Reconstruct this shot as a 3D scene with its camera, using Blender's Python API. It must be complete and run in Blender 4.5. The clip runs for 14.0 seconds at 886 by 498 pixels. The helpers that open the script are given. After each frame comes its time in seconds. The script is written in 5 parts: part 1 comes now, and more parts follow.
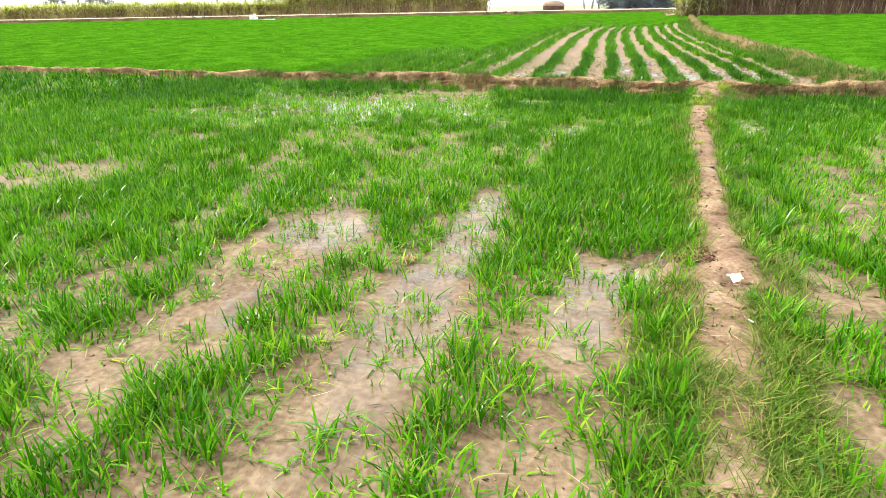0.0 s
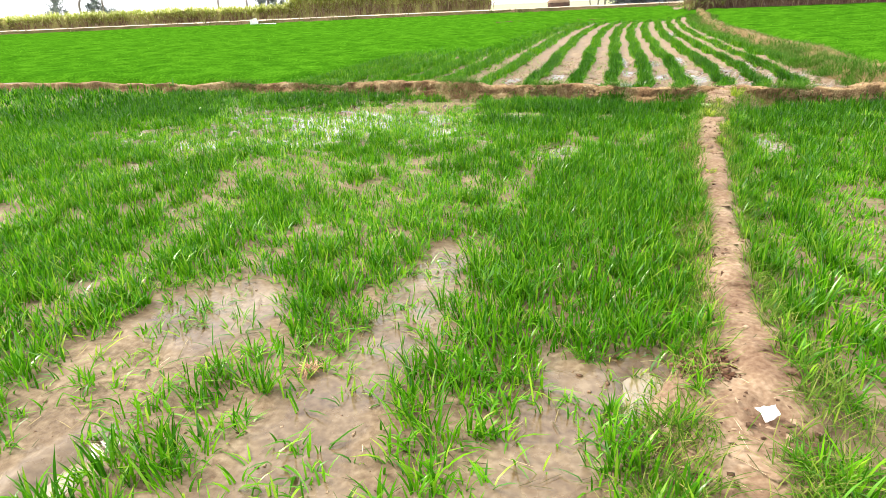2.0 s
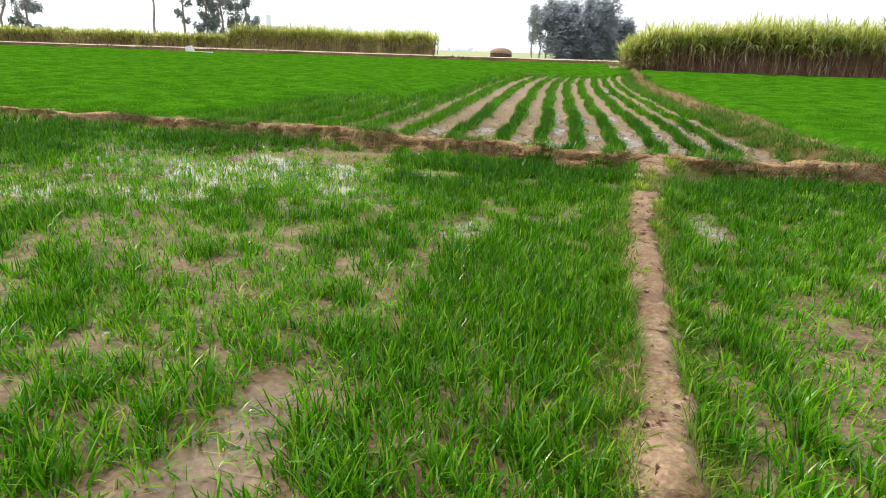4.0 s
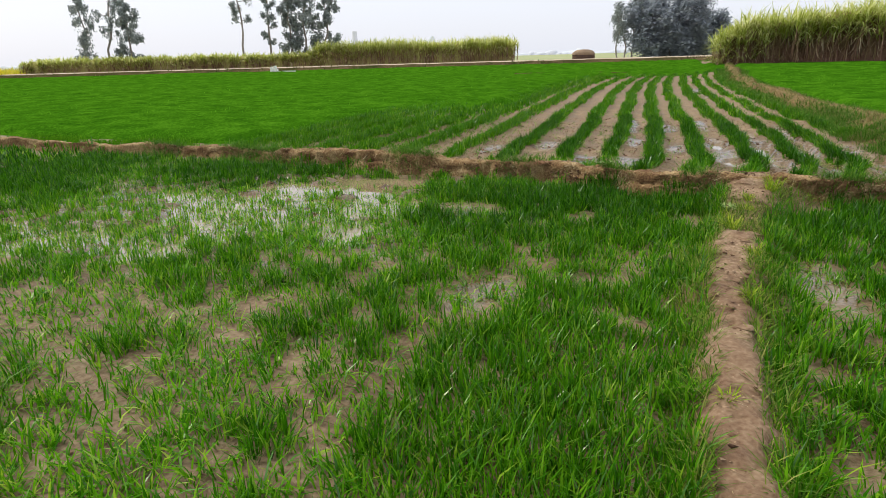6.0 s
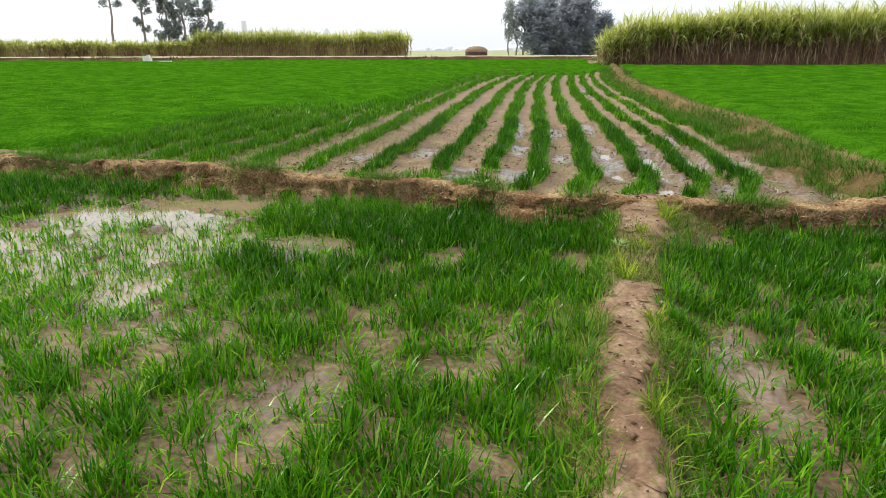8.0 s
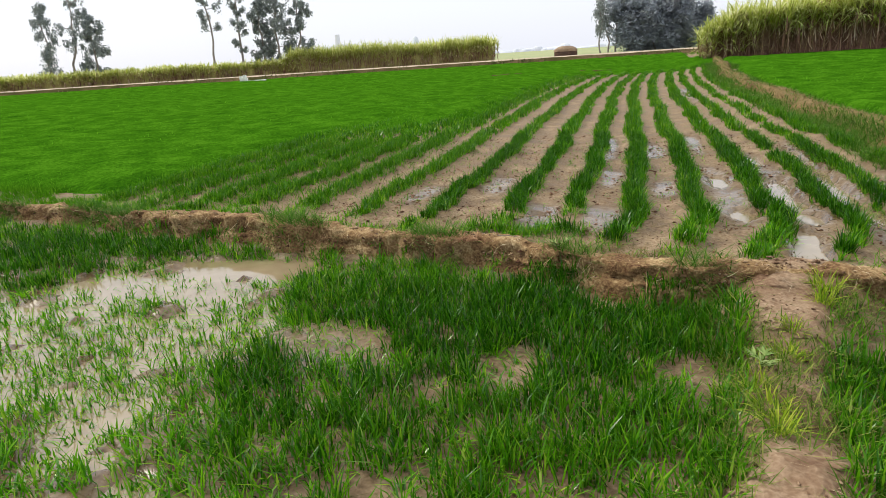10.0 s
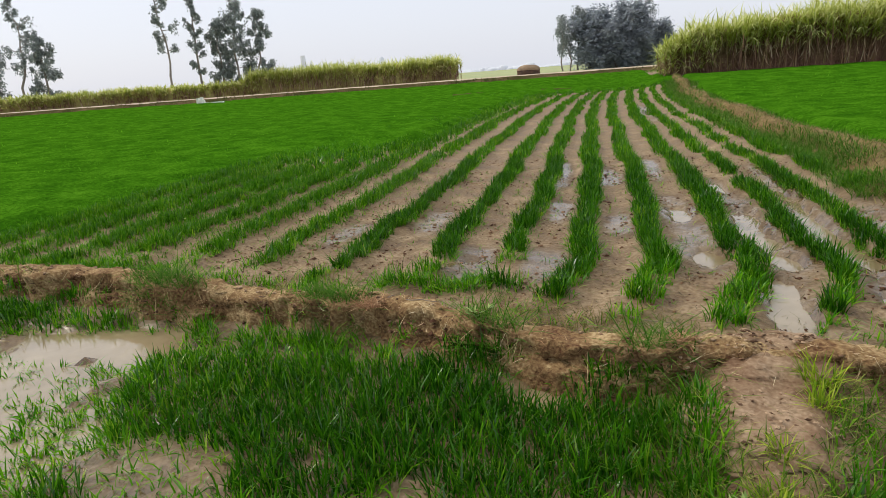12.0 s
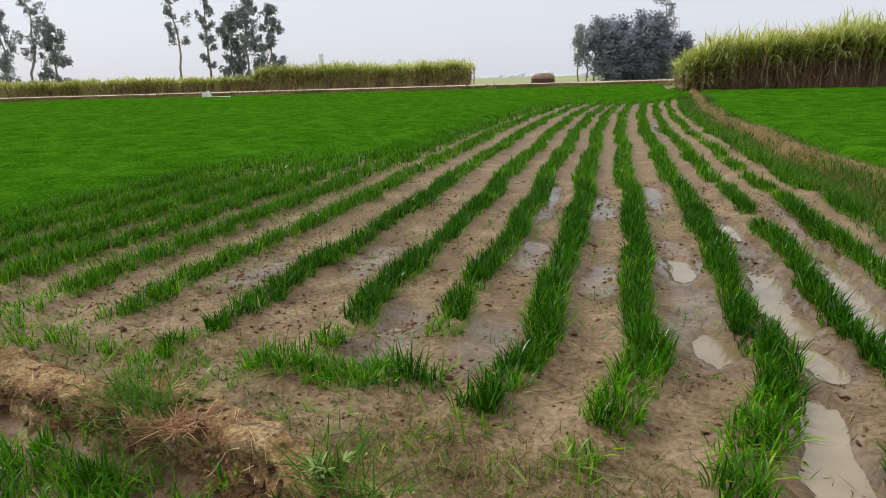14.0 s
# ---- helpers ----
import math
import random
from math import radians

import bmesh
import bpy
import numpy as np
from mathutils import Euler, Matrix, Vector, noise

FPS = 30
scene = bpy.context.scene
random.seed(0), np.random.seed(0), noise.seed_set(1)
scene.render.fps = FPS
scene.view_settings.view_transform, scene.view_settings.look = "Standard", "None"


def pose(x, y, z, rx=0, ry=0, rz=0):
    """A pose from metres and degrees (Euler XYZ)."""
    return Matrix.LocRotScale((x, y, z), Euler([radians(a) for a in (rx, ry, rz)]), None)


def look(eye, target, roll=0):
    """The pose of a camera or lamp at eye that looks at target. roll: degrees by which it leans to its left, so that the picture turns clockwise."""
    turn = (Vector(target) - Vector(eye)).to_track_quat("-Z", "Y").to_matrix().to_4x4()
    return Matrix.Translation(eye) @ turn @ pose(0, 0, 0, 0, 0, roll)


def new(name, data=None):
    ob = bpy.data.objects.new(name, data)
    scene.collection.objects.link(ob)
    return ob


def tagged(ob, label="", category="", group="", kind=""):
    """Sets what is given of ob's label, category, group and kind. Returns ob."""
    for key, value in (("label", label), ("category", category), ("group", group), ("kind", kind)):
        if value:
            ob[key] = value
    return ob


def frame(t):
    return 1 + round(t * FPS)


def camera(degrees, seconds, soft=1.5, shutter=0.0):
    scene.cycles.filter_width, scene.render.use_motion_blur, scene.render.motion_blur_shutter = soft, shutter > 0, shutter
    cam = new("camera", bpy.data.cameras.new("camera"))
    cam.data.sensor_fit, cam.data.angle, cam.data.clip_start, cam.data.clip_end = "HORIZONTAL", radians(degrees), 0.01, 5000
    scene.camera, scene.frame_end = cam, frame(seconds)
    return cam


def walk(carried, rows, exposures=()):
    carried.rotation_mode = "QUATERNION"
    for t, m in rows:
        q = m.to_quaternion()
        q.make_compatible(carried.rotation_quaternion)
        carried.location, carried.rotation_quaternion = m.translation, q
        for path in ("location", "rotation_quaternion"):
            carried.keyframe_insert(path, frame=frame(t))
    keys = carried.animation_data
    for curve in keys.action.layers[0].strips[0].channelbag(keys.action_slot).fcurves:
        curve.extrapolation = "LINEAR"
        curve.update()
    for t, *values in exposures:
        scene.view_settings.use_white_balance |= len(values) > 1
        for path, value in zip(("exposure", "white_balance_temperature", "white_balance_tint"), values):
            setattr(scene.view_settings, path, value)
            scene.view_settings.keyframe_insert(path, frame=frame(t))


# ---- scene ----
cam = camera(71.5, 14.0, 0.6)
PATH = [
    (0, (-0.401, -1.47, 1.44), (-0.861, 0.334, 0.708), -1.0),
    (0.5, (-0.335, -1.141, 1.47), (-1.095, 0.56, 0.742), -4.1),
    (1, (-0.266, -0.851, 1.463), (-0.877, 0.911, 0.741), -1.9),
    (1.5, (-0.251, -0.488, 1.465), (-0.625, 1.318, 0.691), -0.2),
    (2, (-0.251, -0.27, 1.483), (-0.746, 1.523, 0.75), -2.5),
    (2.5, (-0.193, 0.042, 1.489), (-0.742, 1.837, 0.8), -2.9),
    (3, (-0.115, 0.348, 1.466), (-0.468, 2.204, 0.807), -1.1),
    (3.2, (-0.13, 0.494, 1.472), (-0.419, 2.381, 0.877), 1.9),
    (5.3, (0.073, 2.041, 1.468), (-0.417, 3.872, 0.831), -3.1),
    (5.5, (0.099, 2.207, 1.47), (-0.474, 4.023, 0.857), -4.4),
    (6, (0.171, 2.551, 1.488), (-0.414, 4.369, 0.893), -1.6),
    (6.5, (0.181, 2.984, 1.486), (-0.149, 4.853, 0.855), 2.6),
    (7, (0.178, 3.265, 1.514), (-0.267, 5.105, 0.867), -0.1),
    (7.5, (0.246, 3.615, 1.547), (-0.218, 5.458, 0.925), -2.9),
    (8, (0.302, 3.953, 1.502), (0.029, 5.836, 0.887), -0.1),
    (8.2, (0.265, 4.12, 1.5), (0.044, 6.012, 0.89), 2.4),
    (10.5, (0.329, 5.485, 1.702), (-0.273, 7.298, 1.109), -4.8),
    (11, (0.39, 5.671, 1.679), (-0.083, 7.525, 1.097), -4.1),
    (11.5, (0.427, 6.104, 1.69), (0.196, 8.012, 1.136), -2.7),
    (12, (0.483, 6.478, 1.645), (0.007, 8.342, 1.098), -4.2),
    (12.5, (0.565, 6.871, 1.625), (0.264, 8.767, 1.064), -0.9),
    (13, (0.594, 7.341, 1.615), (0.337, 9.225, 0.994), -1.7),
    (13.5, (0.734, 7.765, 1.659), (0.056, 9.57, 1.127), -5.0),
    (14, (0.753, 8.079, 1.61), (0.247, 9.939, 1.077), -1.6),
]
EXPOSURES = [(0, 1.34), (1.6, 1.44), (2.5, 1.1), (3.2, 0.74), (5.5, 0.4), (6.0, 0.18), (6.5, 0.27), (7.0, 0.42), (8.0, 0.39), (10.5, 0.18), (11.0, 0.04), (12.5, 0.02), (13.0, 0.1), (13.5, 0.1), (14, -0.09)]

walk(cam, [(t, look(e, a, r)) for t, e, a, r in PATH], EXPOSURES)

# ---- light ----
SUN_EL, SUN_AZ = radians(46), radians(-82)
world = bpy.data.worlds.new("hazy_sky")
scene.world = world
world.use_nodes = True
wn, wl = world.node_tree.nodes, world.node_tree.links
wn.clear()
sky = wn.new("ShaderNodeTexSky")
sky.sky_type, sky.sun_disc = "NISHITA", False
sky.sun_elevation, sky.sun_rotation = SUN_EL, SUN_AZ
sky.dust_density, sky.air_density = 2.5, 1.0
bg_sky = wn.new("ShaderNodeBackground")
bg_sky.inputs[1].default_value = 0.025
bg_haze = wn.new("ShaderNodeBackground")
# an overcast dome: brighter overhead than at the horizon
w_dir, w_xyz, w_rise = wn.new("ShaderNodeTexCoord"), wn.new("ShaderNodeSeparateXYZ"), wn.new("ShaderNodeMapRange")
w_rise.inputs[1].default_value, w_rise.inputs[2].default_value = 0.04, 1.0
w_rise.inputs[3].default_value, w_rise.inputs[4].default_value = 0.84, 1.2
wl.new(w_dir.outputs["Generated"], w_xyz.inputs[0])
wl.new(w_xyz.outputs[2], w_rise.inputs[0])
wl.new(w_rise.outputs[0], bg_haze.inputs[1])
w_tint = wn.new("ShaderNodeValToRGB")
w_tint.color_ramp.elements[0].position, w_tint.color_ramp.elements[0].color = 0.12, (0.82, 0.845, 0.935, 1)
w_tint.color_ramp.elements[1].position, w_tint.color_ramp.elements[1].color = 0.55, (0.90, 0.88, 0.84, 1)
wl.new(w_xyz.outputs[2], w_tint.inputs[0])
wl.new(w_tint.outputs[0], bg_haze.inputs[0])
add = wn.new("ShaderNodeAddShader")
w_out = wn.new("ShaderNodeOutputWorld")
wl.new(sky.outputs[0], bg_sky.inputs[0])
wl.new(bg_sky.outputs[0], add.inputs[0])
wl.new(bg_haze.outputs[0], add.inputs[1])
wl.new(add.outputs[0], w_out.inputs[0])
sun_data = bpy.data.lights.new("sun", "SUN")
sun_data.energy, sun_data.angle, sun_data.color = 2.6, radians(26), (1.0, 0.92, 0.78)
sun = new("sun", sun_data)
sun.matrix_world = look((30 * math.cos(SUN_EL) * math.sin(SUN_AZ), 30 * math.cos(SUN_EL) * math.cos(SUN_AZ), 30 * math.sin(SUN_EL)), (0, 0, 0))


# ---- materials ----
def material(name, colours, scale=8.0, rough=(0.7, 0.95), bump=0.3, bump_scale=60.0, bump_dist=0.01, island=0.0,
             transl=0.0, spec=0.4, fine=0.35, stops=None):
    """Noise at two scales drives colour and roughness; island mixes in a tone for each separate piece."""
    m = bpy.data.materials.new(name)
    m.use_nodes = True
    n, l = m.node_tree.nodes, m.node_tree.links
    b = n["Principled BSDF"]
    geo = n.new("ShaderNodeNewGeometry")
    big, small = n.new("ShaderNodeTexNoise"), n.new("ShaderNodeTexNoise")
    for tex, s, d in ((big, scale, 4.0), (small, bump_scale, 6.0)):
        tex.inputs["Scale"].default_value, tex.inputs["Detail"].default_value = s, d
        l.new(geo.outputs["Position"], tex.inputs["Vector"])
    fac = n.new("ShaderNodeMix")
    fac.inputs[0].default_value = fine
    l.new(big.outputs[0], fac.inputs[2])
    l.new(small.outputs[0], fac.inputs[3])
    last = fac.outputs[0]
    if island:
        mix = n.new("ShaderNodeMix")
        mix.inputs[0].default_value = island
        l.new(last, mix.inputs[2])
        l.new(geo.outputs["Random Per Island"], mix.inputs[3])
        last = mix.outputs[0]
    ramp = n.new("ShaderNodeValToRGB")
    el = ramp.color_ramp.elements
    stops = stops or [0.32 + 0.36 * i / max(1, len(colours) - 1) for i in range(len(colours))]
    while len(el) < len(colours):
        el.new(0.5)
    for e, p, c in zip(el, stops, colours):
        e.position, e.color = p, (*c, 1)
    l.new(last, ramp.inputs[0])
    l.new(ramp.outputs[0], b.inputs["Base Color"])
    rr = n.new("ShaderNodeMapRange")
    rr.inputs[1].default_value, rr.inputs[2].default_value = 0.35, 0.65
    rr.inputs[3].default_value, rr.inputs[4].default_value = rough
    l.new(big.outputs[0], rr.inputs[0])
    l.new(rr.outputs[0], b.inputs["Roughness"])
    b.inputs["Specular IOR Level"].default_value = spec
    if bump:
        bp = n.new("ShaderNodeBump")
        bp.inputs["Strength"].default_value, bp.inputs["Distance"].default_value = bump, bump_dist
        l.new(small.outputs[0], bp.inputs["Height"])
        l.new(bp.outputs[0], b.inputs["Normal"])
    if transl:
        tr, mx = n.new("ShaderNodeBsdfTranslucent"), n.new("ShaderNodeMixShader")
        mx.inputs[0].default_value = transl
        l.new(ramp.outputs[0], tr.inputs[0])
        l.new(b.outputs[0], mx.inputs[1])
        l.new(tr.outputs[0], mx.inputs[2])
        l.new(mx.outputs[0], n["Material Output"].inputs[0])
    return m


def leaf_material(name, colours, stops, rough=0.42, transl=0.3, spec=0.35):
    return material(name, colours, scale=0.9, rough=(rough - 0.06, rough + 0.1), bump=0, bump_scale=30, island=0.72,
                    transl=transl, spec=spec, stops=stops)


MUD = material("wet_mud", [(0.086, 0.049, 0.025), (0.190, 0.133, 0.079), (0.322, 0.248, 0.165)], scale=2.6, rough=(0.55, 0.8),
               bump=0.5, bump_scale=30, bump_dist=0.024, spec=0.3, fine=0.45, stops=[0.33, 0.5, 0.66])


def add_wetness(mat):
    """Soaked mud is darker, smoother and glossier than drying mud; broken up by noise into films and crusts."""
    n, l = mat.node_tree.nodes, mat.node_tree.links
    b = n["Principled BSDF"]
    ramp = next(x for x in n if x.type == "VALTORGB")
    bump = next(x for x in n if x.type == "BUMP")
    rough = b.inputs["Roughness"].links[0].from_socket
    geo = next(x for x in n if x.type == "NEW_GEOMETRY")
    attr, spots, add_n, film = n.new("ShaderNodeAttribute"), n.new("ShaderNodeTexNoise"), n.new("ShaderNodeMath"), n.new("ShaderNodeMapRange")
    attr.attribute_name = "wet"
    spots.inputs["Scale"].default_value, spots.inputs["Detail"].default_value = 11.0, 5.0
    l.new(geo.outputs["Position"], spots.inputs["Vector"])
    add_n.operation = "ADD"
    l.new(attr.outputs["Fac"], add_n.inputs[0])
    l.new(spots.outputs[0], add_n.inputs[1])
    film.inputs[1].default_value, film.inputs[2].default_value = 0.72, 1.22
    l.new(add_n.outputs[0], film.inputs[0])
    tone, dry = n.new("ShaderNodeHueSaturation"), n.new("ShaderNodeMapRange")
    dry.inputs[1].default_value, dry.inputs[2].default_value, dry.inputs[3].default_value, dry.inputs[4].default_value = -0.22, 0.14, 1.26, 0.78
    l.new(attr.outputs["Fac"], dry.inputs[0])
    l.new(dry.outputs[0], tone.inputs["Value"])
    l.new(ramp.outputs[0], tone.inputs["Color"])
    dark, mix_c = n.new("ShaderNodeHueSaturation"), n.new("ShaderNodeMix")
    dark.inputs["Value"].default_value, dark.inputs["Saturation"].default_value = 0.82, 1.1
    mix_c.data_type = "RGBA"
    l.new(tone.outputs[0], dark.inputs["Color"])
    l.new(film.outputs[0], mix_c.inputs[0])
    l.new(tone.outputs[0], mix_c.inputs[6])
    l.new(dark.outputs[0], mix_c.inputs[7])
    l.new(mix_c.outputs[2], b.inputs["Base Color"])
    mix_r, mix_b, mix_s = n.new("ShaderNodeMix"), n.new("ShaderNodeMapRange"), n.new("ShaderNodeMapRange")
    l.new(film.outputs[0], mix_r.inputs[0])
    l.new(rough, mix_r.inputs[2])
    mix_r.inputs[3].default_value = 0.17
    l.new(mix_r.outputs[0], b.inputs["Roughness"])
    mix_b.inputs[1].default_value, mix_b.inputs[2].default_value = -0.25, 0.6
    for node, source, lo, hi, end in ((mix_b, attr.outputs["Fac"], 1.0, 0.03, bump.inputs["Strength"]),
                                      (mix_s, film.outputs[0], 0.2, 0.6, b.inputs["Specular IOR Level"])):
        node.inputs[3].default_value, node.inputs[4].default_value = lo, hi
        l.new(source, node.inputs[0])
        l.new(node.outputs[0], end)


add_wetness(MUD)
SOIL = material("dry_bund_soil", [(0.075, 0.030, 0.015), (0.225, 0.146, 0.072), (0.47, 0.36, 0.205)], scale=4.2, rough=(0.8, 0.97),
                bump=1.0, bump_scale=48, bump_dist=0.022, spec=0.1, fine=0.45, stops=[0.35, 0.51, 0.67])
PATH_SOIL = material("trodden_soil", [(0.10, 0.052, 0.030), (0.195, 0.130, 0.083), (0.345, 0.256, 0.178)], scale=3.6, rough=(0.6, 0.95),
                     bump=0.7, bump_scale=45, bump_dist=0.012, spec=0.12, fine=0.36, stops=[0.34, 0.5, 0.66])
GRASSY_SOIL = material("grassy_bund_soil", [(0.06, 0.042, 0.014), (0.15, 0.105, 0.045), (0.28, 0.20, 0.10)], scale=2.6,
                       rough=(0.85, 0.97), bump=0.9, bump_scale=45, bump_dist=0.03, spec=0.15, fine=0.5)
BANK = material("dark_bank_soil", [(0.03, 0.036, 0.012), (0.066, 0.056, 0.026), (0.14, 0.10, 0.06)], scale=0.5, rough=(0.9, 1.0), bump=1.0, bump_scale=5, bump_dist=0.15, spec=0.0)
ROAD = material("dust_road", [(0.30, 0.23, 0.17), (0.42, 0.34, 0.26), (0.50, 0.42, 0.34)], scale=0.5, bump=0.4, bump_scale=9,
                bump_dist=0.04, spec=0.2)
CLOD = material("soil_crumbs", [(0.065, 0.034, 0.019), (0.175, 0.105, 0.064), (0.33, 0.235, 0.155)], scale=5, bump=0.5, island=0.6, spec=0.2)
# dark damp soil; on the bund face its colour also stands for shade
DARK_CLOD = material("dark_soil_lumps", [(0.055, 0.024, 0.013), (0.115, 0.057, 0.033), (0.21, 0.125, 0.078)], scale=5, bump=0.6, island=0.6, spec=0.15)
STRAW = leaf_material("dry_straw", [(0.30, 0.22, 0.10), (0.52, 0.42, 0.24), (0.66, 0.58, 0.40)], [0.2, 0.5, 0.85], 0.6, 0.1, 0.2)
WHEAT = leaf_material("wheat_leaf", [(0.036, 0.162, 0.003), (0.073, 0.262, 0.004), (0.152, 0.39, 0.008), (0.46, 0.52, 0.07)],
                      [0.22, 0.45, 0.74, 0.97], 0.40, 0.4, 0.12)


def add_lush(mat, colours, stops):
    """Thriving plants are a deeper green than thin ones: mixes in a second set of tones by vigour and a painted
    deepening along y.
    """
    n, l = mat.node_tree.nodes, mat.node_tree.links
    thin = next(x for x in n if x.type == "VALTORGB")
    lush, attr, mix = n.new("ShaderNodeValToRGB"), n.new("ShaderNodeAttribute"), n.new("ShaderNodeMix")
    attr.attribute_name, mix.data_type = "vigour", "RGBA"
    el = lush.color_ramp.elements
    while len(el) < len(colours):
        el.new(0.5)
    for e, p, c in zip(el, stops, colours):
        e.position, e.color = p, (*c, 1)
    l.new(thin.inputs[0].links[0].from_socket, lush.inputs[0])
    l.new(attr.outputs["Fac"], mix.inputs[0])
    ends = [link.to_socket for link in thin.outputs[0].links]
    l.new(thin.outputs[0], mix.inputs[6])
    l.new(lush.outputs[0], mix.inputs[7])
    for e in ends:
        l.new(mix.outputs[2], e)


add_lush(WHEAT, [(0.008, 0.054, 0.001), (0.016, 0.090, 0.001), (0.038, 0.158, 0.003), (0.12, 0.27, 0.008)], [0.22, 0.45, 0.75, 0.95])


def add_gloss(mat, share=0.3):
    """A share of the leaves is smooth and waxy and catches the sky."""
    n, l = mat.node_tree.nodes, mat.node_tree.links
    b = n["Principled BSDF"]
    geo = next(x for x in n if x.type == "NEW_GEOMETRY")
    spread = n.new("ShaderNodeMath")
    spread.operation = "MULTIPLY"
    spread.inputs[1].default_value = 17.0
    part_of = n.new("ShaderNodeMath")
    part_of.operation = "FRACT"
    l.new(geo.outputs["Random Per Island"], spread.inputs[0])
    l.new(spread.outputs[0], part_of.inputs[0])
    for lo, hi, end in ((0.05, 0.9, b.inputs["Specular IOR Level"]), (0.5, 0.24, b.inputs["Roughness"])):
        m = n.new("ShaderNodeMapRange")
        m.inputs[1].default_value, m.inputs[2].default_value = 1 - share, 1.0
        m.inputs[3].default_value, m.inputs[4].default_value = lo, hi
        l.new(part_of.outputs[0], m.inputs[0])
        l.new(m.outputs[0], end)


add_gloss(WHEAT)
WHEAT_FAR = leaf_material("wheat_leaf_far", [(0.036, 0.134, 0.005), (0.060, 0.195, 0.008), (0.112, 0.28, 0.014)], [0.2, 0.5, 0.8], 0.8, 0.4, 0.0)
# greens lowered below the blades': their self-shade is put into the sheet's colour
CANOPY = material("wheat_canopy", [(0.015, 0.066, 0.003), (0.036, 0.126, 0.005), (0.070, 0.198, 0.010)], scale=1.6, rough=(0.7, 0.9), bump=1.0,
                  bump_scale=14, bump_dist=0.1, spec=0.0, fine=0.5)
WEED = leaf_material("weed_leaf", [(0.05, 0.125, 0.008), (0.10, 0.20, 0.016), (0.22, 0.29, 0.04)], [0.2, 0.5, 0.85], 0.6, 0.35, 0.08)
VERGE = leaf_material("verge_grass", [(0.045, 0.105, 0.008), (0.10, 0.185, 0.018), (0.30, 0.29, 0.09)], [0.2, 0.55, 0.85], 0.7, 0.3, 0.08)
DARK_GRASS = leaf_material("dark_grass", [(0.028, 0.10, 0.005), (0.055, 0.16, 0.010), (0.14, 0.23, 0.04)], [0.2, 0.5, 0.88], 0.7, 0.35, 0.08)
CANE_LEAF = leaf_material("cane_leaf", [(0.27, 0.33, 0.05), (0.44, 0.50, 0.10), (0.78, 0.79, 0.42)], [0.2, 0.5, 0.8], 0.5, 0.58)
CANE_DRY = leaf_material("cane_dry_leaf", [(0.20, 0.11, 0.085), (0.33, 0.21, 0.15), (0.66, 0.56, 0.42)], [0.2, 0.6, 0.9], 0.7, 0.4, 0.1)
# darker copy of the canopy greens, carrying the shade between upright blades
SHADED_PLOT_COVER = material("plot_cover", [(0.012, 0.046, 0.003), (0.030, 0.090, 0.005), (0.062, 0.145, 0.010)], scale=1.6, rough=(0.8, 0.95), bump=1.0,
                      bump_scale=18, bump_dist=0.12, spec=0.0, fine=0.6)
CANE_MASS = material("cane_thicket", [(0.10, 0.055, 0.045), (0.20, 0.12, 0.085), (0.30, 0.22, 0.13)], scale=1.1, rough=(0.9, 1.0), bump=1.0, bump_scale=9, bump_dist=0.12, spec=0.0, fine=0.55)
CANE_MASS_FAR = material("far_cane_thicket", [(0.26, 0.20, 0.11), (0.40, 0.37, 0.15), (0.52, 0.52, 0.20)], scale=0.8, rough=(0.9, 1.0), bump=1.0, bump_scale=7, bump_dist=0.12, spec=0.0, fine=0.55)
CANE_STALK = material("cane_stalk", [(0.16, 0.08, 0.06), (0.28, 0.165, 0.10), (0.38, 0.3, 0.14)], scale=1.5, bump=0.2, island=0.5, spec=0.25)
BARK = material("pale_bark", [(0.13, 0.105, 0.09), (0.24, 0.21, 0.185), (0.34, 0.31, 0.28)], scale=1.4, bump=0.5, bump_scale=12, bump_dist=0.03)
# pale bluish leaf tones: distance haze is mixed into the base colours
HAZY_TREE_LEAF = leaf_material("hazy_tree_leaf", [(0.185, 0.215, 0.222), (0.24, 0.275, 0.272), (0.31, 0.35, 0.33)], [0.2, 0.5, 0.85], 0.6, 0.25, 0.15)
HAZY_GROVE_LEAF = leaf_material("hazy_grove_leaf", [(0.285, 0.315, 0.375), (0.305, 0.345, 0.395), (0.33, 0.375, 0.39)], [0.2, 0.5, 0.85], 0.9, 0.45, 0.0)
PAPER = material("white_paper", [(0.70, 0.69, 0.67), (0.80, 0.80, 0.79), (0.84, 0.84, 0.83)], scale=20, bump=0.3, bump_scale=90, bump_dist=0.004)
PLASTER = material("white_plaster", [(0.62, 0.61, 0.58), (0.76, 0.75, 0.73), (0.82, 0.81, 0.80)], scale=1.2, bump=0.2, bump_scale=20)
THATCH = material("stack_thatch", [(0.13, 0.085, 0.055), (0.22, 0.155, 0.10), (0.31, 0.235, 0.155)], scale=1.5, bump=0.8, bump_scale=14, bump_dist=0.08)
DUNG = material("stack_side", [(0.04, 0.022, 0.016), (0.08, 0.045, 0.03), (0.13, 0.075, 0.05)], scale=1.5, bump=0.9, bump_scale=7, bump_dist=0.1)
MUSTARD = leaf_material("mustard_flower", [(0.30, 0.36, 0.03), (0.62, 0.55, 0.03), (0.75, 0.68, 0.06)], [0.2, 0.45, 0.85], 0.6)


